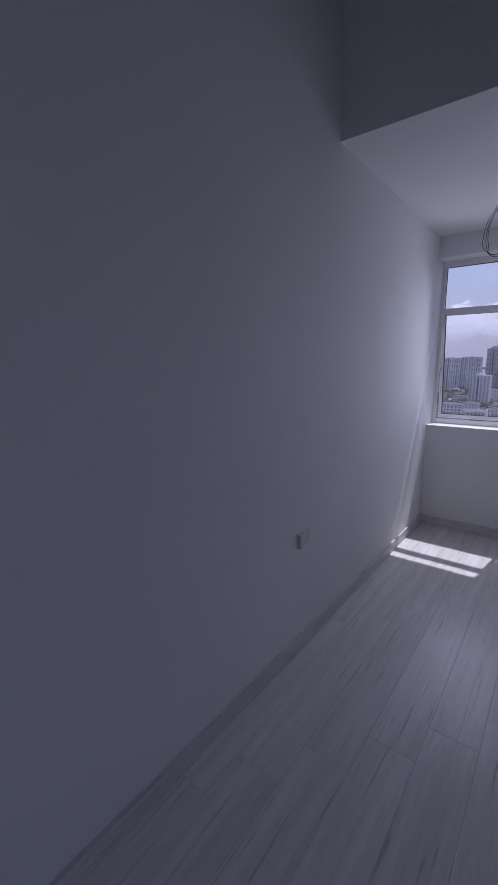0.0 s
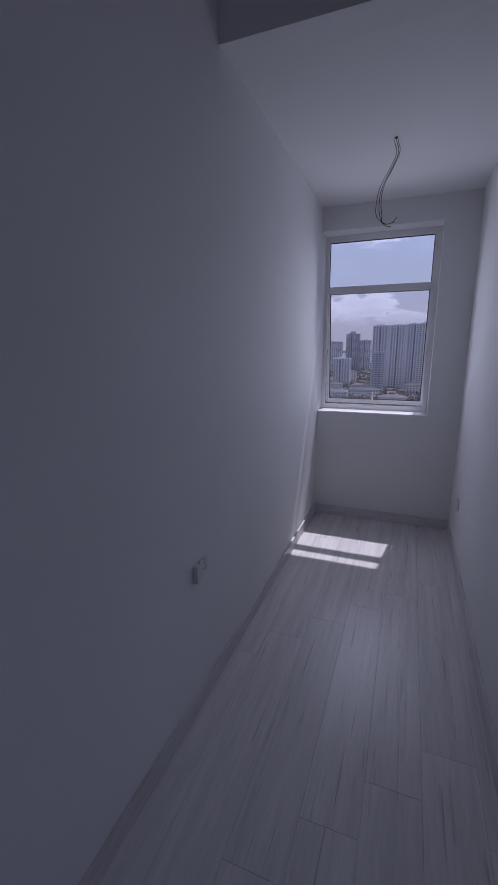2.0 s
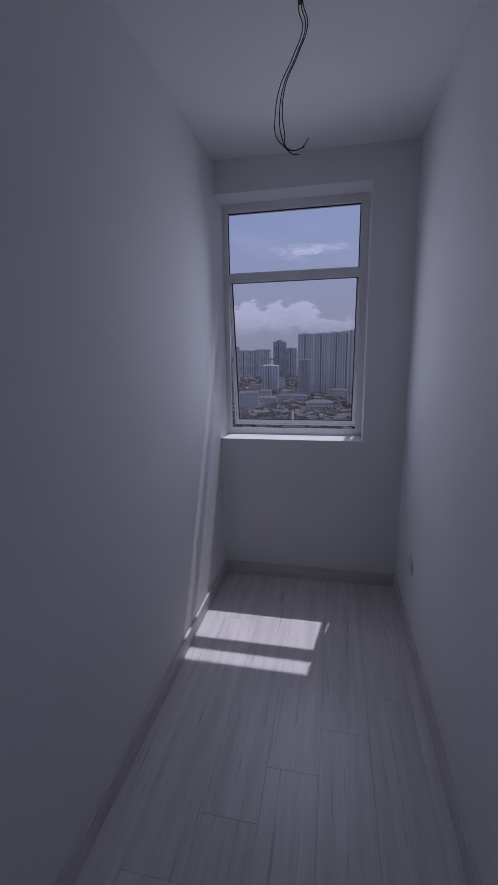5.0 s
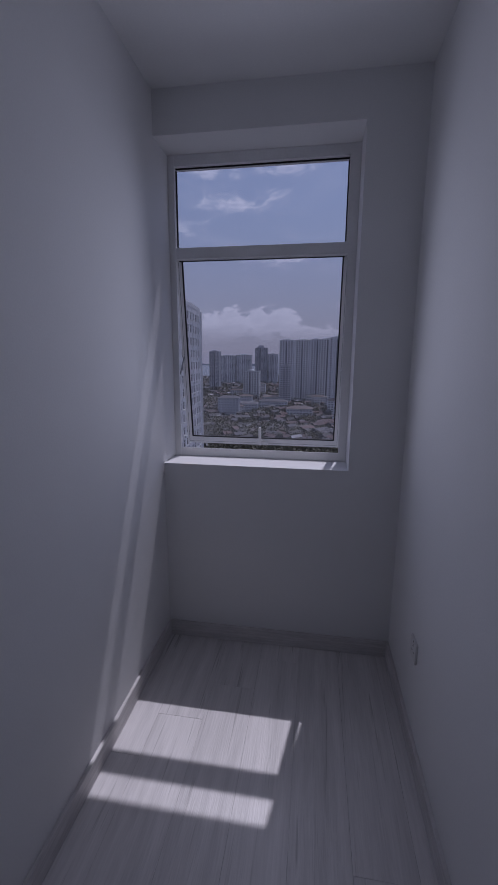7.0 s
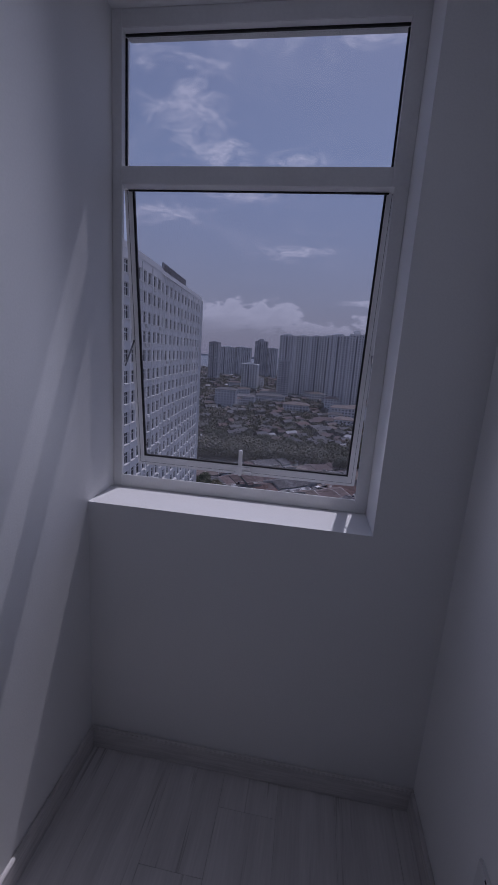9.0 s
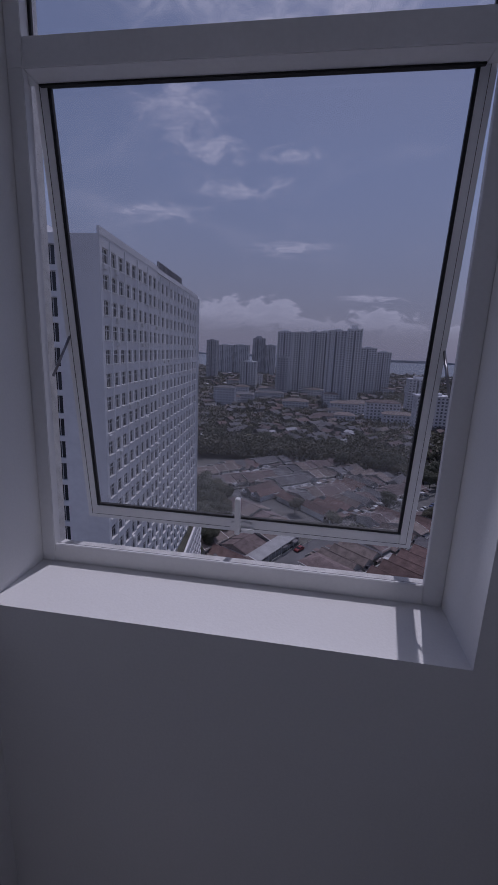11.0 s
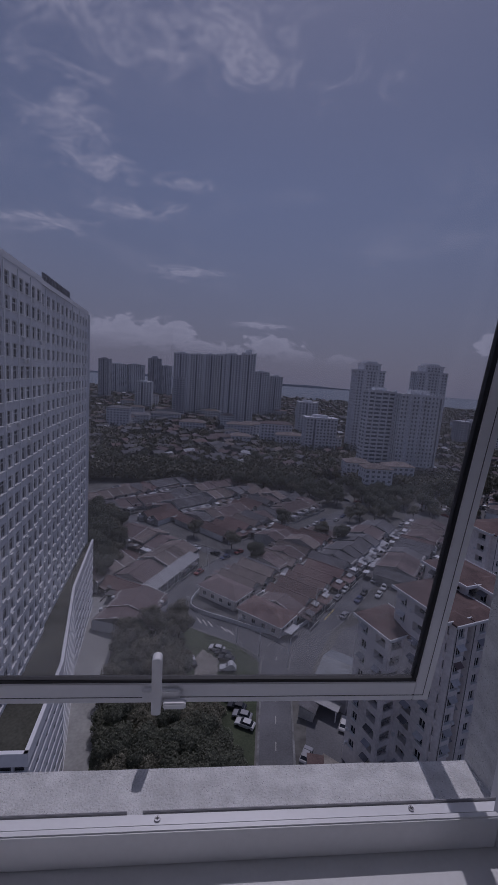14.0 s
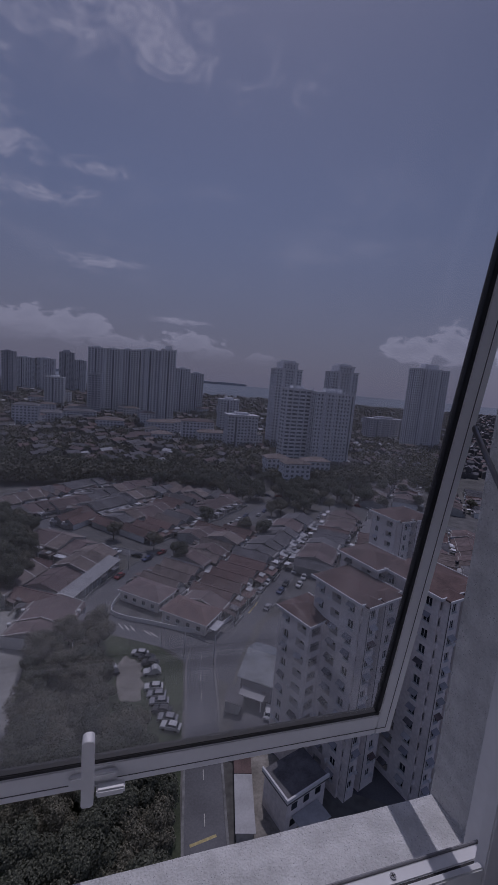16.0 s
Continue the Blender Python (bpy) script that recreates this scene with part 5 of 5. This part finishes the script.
# far rooftops, too many to count
verts, faces, mids = [], [], []
for i in range(6500):
    y = 300 + 1320 * rng.random() ** 1.4
    x = rng.uniform(-0.32 * y - 20, 1.25 * y)
    a = rng.choice((0.85, 0.85, 0.6, 2.3)) + rng.uniform(-0.1, 0.1)
    w, d, h = rng.uniform(2.5, 8), rng.uniform(2.2, 4.2), rng.choice((3.2, 4, 5, 6, 6.5, 9)) * rng.uniform(0.9, 1.1)
    c, s = math.cos(a), math.sin(a)
    P = lambda px, py, pz: (x + px * c - py * s, y + px * s + py * c, G + pz)
    b = len(verts)
    verts += [P(-w, -d, 0), P(w, -d, 0), P(w, d, 0), P(-w, d, 0), P(-w, -d, h), P(w, -d, h), P(w, d, h), P(-w, d, h), P(-w, 0, h + 1.9), P(w, 0, h + 1.9)]
    faces += [(b, b + 1, b + 5, b + 4), (b + 1, b + 2, b + 6, b + 5), (b + 2, b + 3, b + 7, b + 6), (b + 3, b, b + 4, b + 7), (b + 4, b + 5, b + 9, b + 8), (b + 6, b + 7, b + 8, b + 9), (b + 5, b + 6, b + 9), (b + 7, b + 4, b + 8)]
    t = rng.choice((1, 2, 3, 2, 2, 0, 2, 2, 1, 2, 5, 4, 0, 1))
    mids += [0, 0, 0, 0, t, t, 0, 0]
me = bpy.data.meshes.new("far_houses")
me.from_pydata(verts, [], faces)
for m_ in (CONCRETE_OLD, TILES[0], TILES[2], TILES[3], SHEET, TILES[1]):
    me.materials.append(m_)
me.polygons.foreach_set("material_index", mids)
tagged(link("far_houses", me), "crowded far rooftops of the town", "houses", kind="stuff")


# ---- hall, sheds ----
hall = empty("hall", at(28.6, 81.5, G, 54), "small hall with a broad blue-grey metal roof beside the junction", "hall")
part("wall", boxes(((0, -7.2, 0), (12.5, 0, 4.8))), TOWER_DARK, hall)
bm = bmesh.new()
for a, b in (((-0.8, 4.6), (6.2, 7.4)), ((13.3, 4.6), (6.2, 7.4))):
    quad(bm, (a[0], -8.0, a[1]), (a[0], 0.8, a[1]), (b[0], 0.8, b[1]), (b[0], -8.0, b[1]))
    quad(bm, (a[0], -8.0, a[1] - 0.15), (a[0], 0.8, a[1] - 0.15), (b[0], 0.8, b[1] - 0.15), (b[0], -8.0, b[1] - 0.15))
part("roof", bm, BLUE_SHEET, hall, "blue-grey ribbed metal roof")
part("porch", boxes(((-3.6, -6.5, 2.6), (-0.6, -0.8, 2.75))), SHEET, hall)
for y in (-6.2, -1.1):
    part("post", boxes(((-3.5, y, 0), (-3.3, y + 0.2, 2.6))), TRIM, hall)
shed = empty("roadside_shed", at(19.8, 51, G, 77), "long low shed with a white and rust roof along the road", "shed")
part("wall", boxes(((0, -2.6, 0), (15, 0, 2.3))), HOUSE_WALL, shed)
part("roof", boxes(((-0.3, -2.9, 2.3), (9.5, 0.3, 2.45))), SHEET, shed)
part("rusty_roof", boxes(((9.6, -2.9, 2.3), (15.2, 0.3, 2.45))), RED_ROOF, shed)
annex = empty("annex", at(27.6, 50.5, G, 18), "low grey annex with a flat roof beside the flats", "annex")
part("wall", boxes(((0, 0, 0), (8.5, 6, 6.2))), CREAM, annex)
part("flat_roof", boxes(((-0.4, -0.4, 6.2), (8.9, 6.4, 6.5))), TILES[2], annex)
part("parapet", boxes(((-0.4, -0.4, 6.5), (8.9, -0.1, 7.1)), ((-0.4, -0.1, 6.5), (-0.1, 6.4, 7.1))), TRIM, annex)
for x in (1.6, 4.2, 6.8):
    for z in (1.2, 4.2):
        part("window", boxes(((x - 0.6, -0.05, z), (x + 0.6, 0.02, z + 1.2))), PANE_DARK, annex)
part("lean_to", boxes(((1.2, -3.4, 3.0), (6.8, -0.1, 3.15))), SHEET, annex)

hut = empty("roadside_hut", at(26.6, 75.2, G, 60), "small dark-roofed hut with a pale front beside the hall", "hut")
part("wall", boxes(((0, 0, 0), (4.2, 3.2, 2.5))), HOUSE_WALL, hut)
bm = bmesh.new()
slope(bm, -0.3, 4.5, -0.5, 2.45, 3.5, 3.2, 7, 0.04)
part("roof", bm, TILES[2], hut, "dark patched sheet roof")
part("grille", boxes(*(((0.4 + 0.3 * k, -0.06, 0.5), (0.46 + 0.3 * k, -0.01, 2.1)) for k in range(11))), TRIM, hut)
long_shed = empty("long_shed", at(-13.2, 121.5, G, 62), "long shed with a pale metal roof beside the bend", "shed")
part("wall", boxes(((0, 0.4, 0), (30, 4.0, 3.4))), HOUSE_WALL, long_shed)
bm = bmesh.new()
slope(bm, -0.4, 30.4, -0.3, 3.3, 4.6, 4.3, 10, 0.04)
part("roof", bm, SHEET, long_shed, "pale corrugated metal roof")
for k in range(8):
    part("post", boxes(((k * 4.2, -0.1, 0), (k * 4.2 + 0.15, 0.05, 3.3))), TRIM, long_shed)

# ---- trees ----
def tree(name, seed, h, spread, leafm, n, leaf, label):
    r = random.Random(seed)
    ob = empty(name, at(0, 0, -520), label, "tree", "trees")
    bm = bmesh.new()
    tube(bm, [(0, 0, -0.2), (0.1, 0.05, h * 0.25), (0.0, 0.15, h * 0.55)], [0.028 * h, 0.022 * h, 0.012 * h], 7)
    blobs = []
    for k in range(9):
        a, q = 2 * math.pi * k / 9 + r.uniform(-0.4, 0.4), r.uniform(0.35, 1.0)
        c = Vector((spread * 0.62 * q * math.cos(a), spread * 0.62 * q * math.sin(a), h * r.uniform(0.5, 0.86)))
        tube(bm, [(0, 0.1, h * r.uniform(0.25, 0.45)), tuple(c * 0.6 + Vector((0, 0, h * 0.16))), tuple(c)], [0.012 * h, 0.008 * h, 0.003 * h], 5)
        blobs.append((c, spread * r.uniform(0.3, 0.5)))
    blobs.append((Vector((0, 0, h * 0.84)), spread * 0.45))
    part("trunk", bm, BARK, ob)
    vs, fs = [], []
    for i in range(n):
        c, rad = blobs[r.randrange(len(blobs))]
        d = Vector((r.gauss(0, 1), r.gauss(0, 1), r.gauss(0.15, 0.8))).normalized()
        p = c + d * rad * (r.random() ** 0.35)
        nrm_ = (d + Vector((r.uniform(-0.8, 0.8), r.uniform(-0.8, 0.8), r.uniform(-0.4, 0.9)))).normalized()
        q = nrm_.to_track_quat("Z", "Y").to_matrix()
        s = leaf * r.uniform(0.6, 1.4)
        b = len(vs)
        for ex, ey, ez in ((-1, -0.5, 0), (0.1, -0.8, 0.15), (1, 0.1, -0.1), (0.3, 0.85, 0.1), (-0.7, 0.6, -0.15)):
            vs.append(tuple(p + q @ Vector((ex * s, ey * s, ez * s))))
        fs.append((b, b + 1, b + 2, b + 3, b + 4))
    me = bpy.data.meshes.new("crown")
    me.from_pydata(vs, [], fs)
    me.materials.append(leafm)
    link("crown", me, ob)
    return ob


TREES = [tree("tree", 1, 9.5, 4.6, LEAVES[0], 9500, 0.125, "broad dark-leaved tree with a dense rounded crown"),
         tree("tree", 2, 8.0, 4.0, LEAVES[1], 8500, 0.12, "leafy green tree with an uneven crown"),
         tree("tree", 3, 11.5, 5.4, LEAVES[0], 5600, 0.20, "tall spreading tree with dark foliage")]
BUSH = [tree("bush", 4, 3.6, 2.7, LEAVES[1], 2000, 0.14, "dense green bush at the edge of the plot"), tree("bush", 5, 4.6, 3.0, LEAVES[0], 2200, 0.15, "dense dark bush in the thicket")]


def grove(kinds, n, inside, box_, gap):
    got = []
    for _ in range(n * 30):
        if len(got) >= n:
            break
        x, y = rng.uniform(box_[0], box_[1]), rng.uniform(box_[2], box_[3])
        if inside(x, y) and all((x - a) ** 2 + (y - b) ** 2 > gap * gap for a, b in got):
            got.append((x, y))
            place(rng.choice(kinds), at(x, y, G, rng.uniform(0, 360)))
    return got


road_x = lambda y: np.interp(y, (45, 60, 79, 95), (14, 16.4, 19.3, 22)) - 3.6
grove(TREES[:2] + TREES[:1], 34, lambda x, y: x < road_x(y) - 4 and x > -13 + (70 - y) * 0.1 and (y < 62 or x < 3.5), (-14, 12, 42, 72), 3.4)
grove(BUSH + TREES[1:2], 60, lambda x, y: x < -1 - (y - 72) * 0.02 and x > -17 - (y - 72) * 0.05, (-20, 2, 68, 108), 2.3)
grove(BUSH, 9, lambda x, y: True, (-4, 6, 71, 77), 2.0)
grove(TREES, 34, lambda x, y: x < -26 - 0.12 * (y - 122), (-50, -24, 122, 195), 4.5)
grove(TREES, 85, lambda x, y: abs((y - 256) + 0.3 * (x - 70)) < 20, (-50, 160, 205, 320), 4.5)
grove(TREES, 60, lambda x, y: True, (-100, 120, 290, 340), 5.5)
grove(TREES, 30, lambda x, y: True, (100, 230, 205, 300), 8.0)
for x, y in ((14, 163), (22, 148), (57, 178), (64, 171), (110, 150), (104, 146), (112, 139), (98, 219), (40, 190), (-2, 175)):
    place(rng.choice(TREES[:2]), at(x, y, G, rng.uniform(0, 360)))
off_road = lambda x, y, gap: all((Vector((x, y)) - p).length > gap for ln_ in (street, curve, cross_road, branch) for p in ln_)
grove(TREES[:2], 22, lambda x, y: off_road(x, y, 6.5), (66, 135, 202, 250), 5.0)
# far woods and hedges: uncounted clumps
vs, fs = [], []
for i in range(13000):
    y = 265 + 1300 * rng.random() ** 2.0
    x = rng.uniform(-0.35 * y - 20, 0.95 * y)
    if noise.noise((x / 60, y / 40, 2)) < (-0.3 if y < 420 else -0.12):
        continue
    for k in range(24):
        p = Vector((x + rng.gauss(0, 3.2), y + rng.gauss(0, 3.2), G + rng.uniform(2.5, 10.5)))
        q = Vector((rng.gauss(0, 1), rng.gauss(0, 1), rng.gauss(0.4, 1))).normalized().to_track_quat("Z", "Y").to_matrix()
        s = rng.uniform(0.5, 1.1)
        b = len(vs)
        for ex, ey in ((-1, -0.5), (0.4, -0.9), (1, 0.4), (-0.2, 0.9)):
            vs.append(tuple(p + q @ Vector((ex * s, ey * s, 0))))
        fs.append((b, b + 1, b + 2, b + 3))
me = bpy.data.meshes.new("far_woods")
me.from_pydata(vs, [], fs)
me.materials.append(LEAVES[1])
tagged(link("far_woods", me), "dark clumps of far trees between the buildings", "woods", kind="stuff")


# ---- cars ----
def car(paint, label, van=False):
    ob = empty("car", at(0, 0, -540), label, "car", "parked cars")
    prof = [(-2.1, 0.35), (-2.15, 0.8), (-1.9, 1.0), (-1.2, 1.02 if not van else 1.9), (-0.4, 1.05 if not van else 1.95), (0.75, 1.0), (1.9, 0.85), (2.1, 0.6), (2.1, 0.35)]
    bm = bmesh.new()
    rings = [[bm.verts.new((x, s, z)) for x, z in prof] for s in (-0.85, 0.85)]
    for i in range(len(prof) - 1):
        bm.faces.new((rings[0][i], rings[0][i + 1], rings[1][i + 1], rings[1][i]))
    bm.faces.new(rings[0]), bm.faces.new(rings[1][::-1])
    part("body", bm, paint, ob)
    if not van:
        bm = bmesh.new()
        lo = [bm.verts.new(p) for p in ((-1.75, -0.78, 0.98), (0.95, -0.78, 0.98), (0.95, 0.78, 0.98), (-1.75, 0.78, 0.98))]
        hi = [bm.verts.new(p) for p in ((-1.25, -0.62, 1.42), (0.25, -0.62, 1.42), (0.25, 0.62, 1.42), (-1.25, 0.62, 1.42))]
        for i in range(4):
            bm.faces.new((lo[i], lo[(i + 1) % 4], hi[(i + 1) % 4], hi[i]))
        part("cabin_glass", bm, PANE_DARK, ob)
        part("roof", soft_box((-1.3, -0.64, 1.42), (0.3, 0.64, 1.47), 0.02, 1), paint, ob)
    else:
        part("windscreen", boxes(((0.05, -0.75, 1.05), (0.35, 0.75, 1.55))), PANE_DARK, ob)
    for x in (-1.3, 1.3):
        for y in (-0.8, 0.8):
            bm = bmesh.new()
            tube(bm, [(x, y - 0.1, 0.31), (x, y + 0.1, 0.31)], 0.31, 12)
            part("wheel", bm, TYRE, ob)
    return ob


CAR = [car(CARS[0], "white hatchback parked in the open"), car(CARS[1], "black saloon parked in the open"), car(CARS[2], "silver saloon parked by the kerb"),
       car(CARS[3], "dark red hatchback parked by the kerb"), car(CARS[4], "navy saloon parked by the kerb"), car(CARS[0], "white van parked in the open", True)]
PICK = (0, 2, 1, 0, 2, 4, 1, 0, 3)
for k, (x, y, a) in enumerate(((6.6, 98.6, 160), (8.2, 96.6, 158), (9.0, 94.6, 160), (9.3, 86.2, 172), (9.8, 83.8, 168), (10.2, 81.6, 172), (10.6, 79.2, 160), (11.6, 76.8, 160), (12.0, 74.6, 155), (-1.0, 94.4, 10), (-0.4, 92.4, 14), (33.2, 74.2, 62), (23.3, 67.1, 60), (-14.5, 70, 80), (-17.5, 98, 100))):
    place(CAR[(0, 1, 1, 0, 2, 2, 1, 2, 0, 0, 1, 0, 2, 1, 4)[k]], at(x, y, G + 0.03, a))
place(CAR[5], at(9.2, 91.3, G + 0.03, 178))


def kerbside(line, off, start, stop, step, chance):
    s = 0.0
    nxt = start
    for a, b in zip(line, line[1:]):
        L = (b - a).length
        while nxt < s + L:
            if nxt > stop:
                return
            d = (b - a).normalized()
            p = a + d * (nxt - s) + Vector((-d.y, d.x)) * off
            if rng.random() < chance:
                place(CAR[PICK[rng.randrange(9)]], at(p.x, p.y, G + 0.06, math.degrees(math.atan2(d.y, d.x)) + rng.choice((0, 180)) + rng.uniform(-3, 3)))
            nxt += step
        s += L


kerbside(street, -3.0, 8, 130, 6.0, 0.75)
kerbside(street, 3.0, 22, 130, 6.6, 0.5)
kerbside(street, -7.5, 40, 128, 6.5, 0.5)
kerbside(curve, 2.4, 60, 150, 8.0, 0.4)
kerbside(curve, -2.4, 90, 170, 8.0, 0.5)
kerbside(branch, 1.8, 8, 60, 9.0, 0.4)
kerbside(cross_road, 2.8, 20, 150, 7.0, 0.6)
kerbside(far_road, 2.6, 10, 180, 8.0, 0.5)


# ---- street poles ----
def street_pole(x, y, h, lamp=True):
    ob = empty("street_lamp" if lamp else "utility_pole", at(x, y, G, rng.uniform(0, 360)), "tall grey street lamp beside the road" if lamp else "grey concrete utility pole", "street lamp" if lamp else "pole", "poles")
    bm = bmesh.new()
    tube(bm, [(0, 0, 0), (0, 0, h)], [0.12, 0.07], 8)
    part("pole", bm, TOWER_GREY, ob)
    bm = bmesh.new()
    tube(bm, [(0, 0, h - 0.1), (0.9, 0, h + 0.3), (1.6, 0, h + 0.3)], 0.05, 6)
    part("arm", bm, TOWER_GREY, ob)
    if lamp:
        part("lamp_head", soft_box((1.4, -0.12, h + 0.22), (2.1, 0.12, h + 0.36), 0.03), TOWER_DARK, ob)


for x, y, h, l in ((-2.2, 111.6, 8, True), (12.2, 101.5, 8, True), (17.6, 96.2, 7, False), (24.5, 92, 8, True), (38, 117, 8, False), (60, 141, 8, False), (84, 171, 8, False), (4, 146, 8, False), (30, 170, 8, False)):
    street_pole(x, y, h, l)
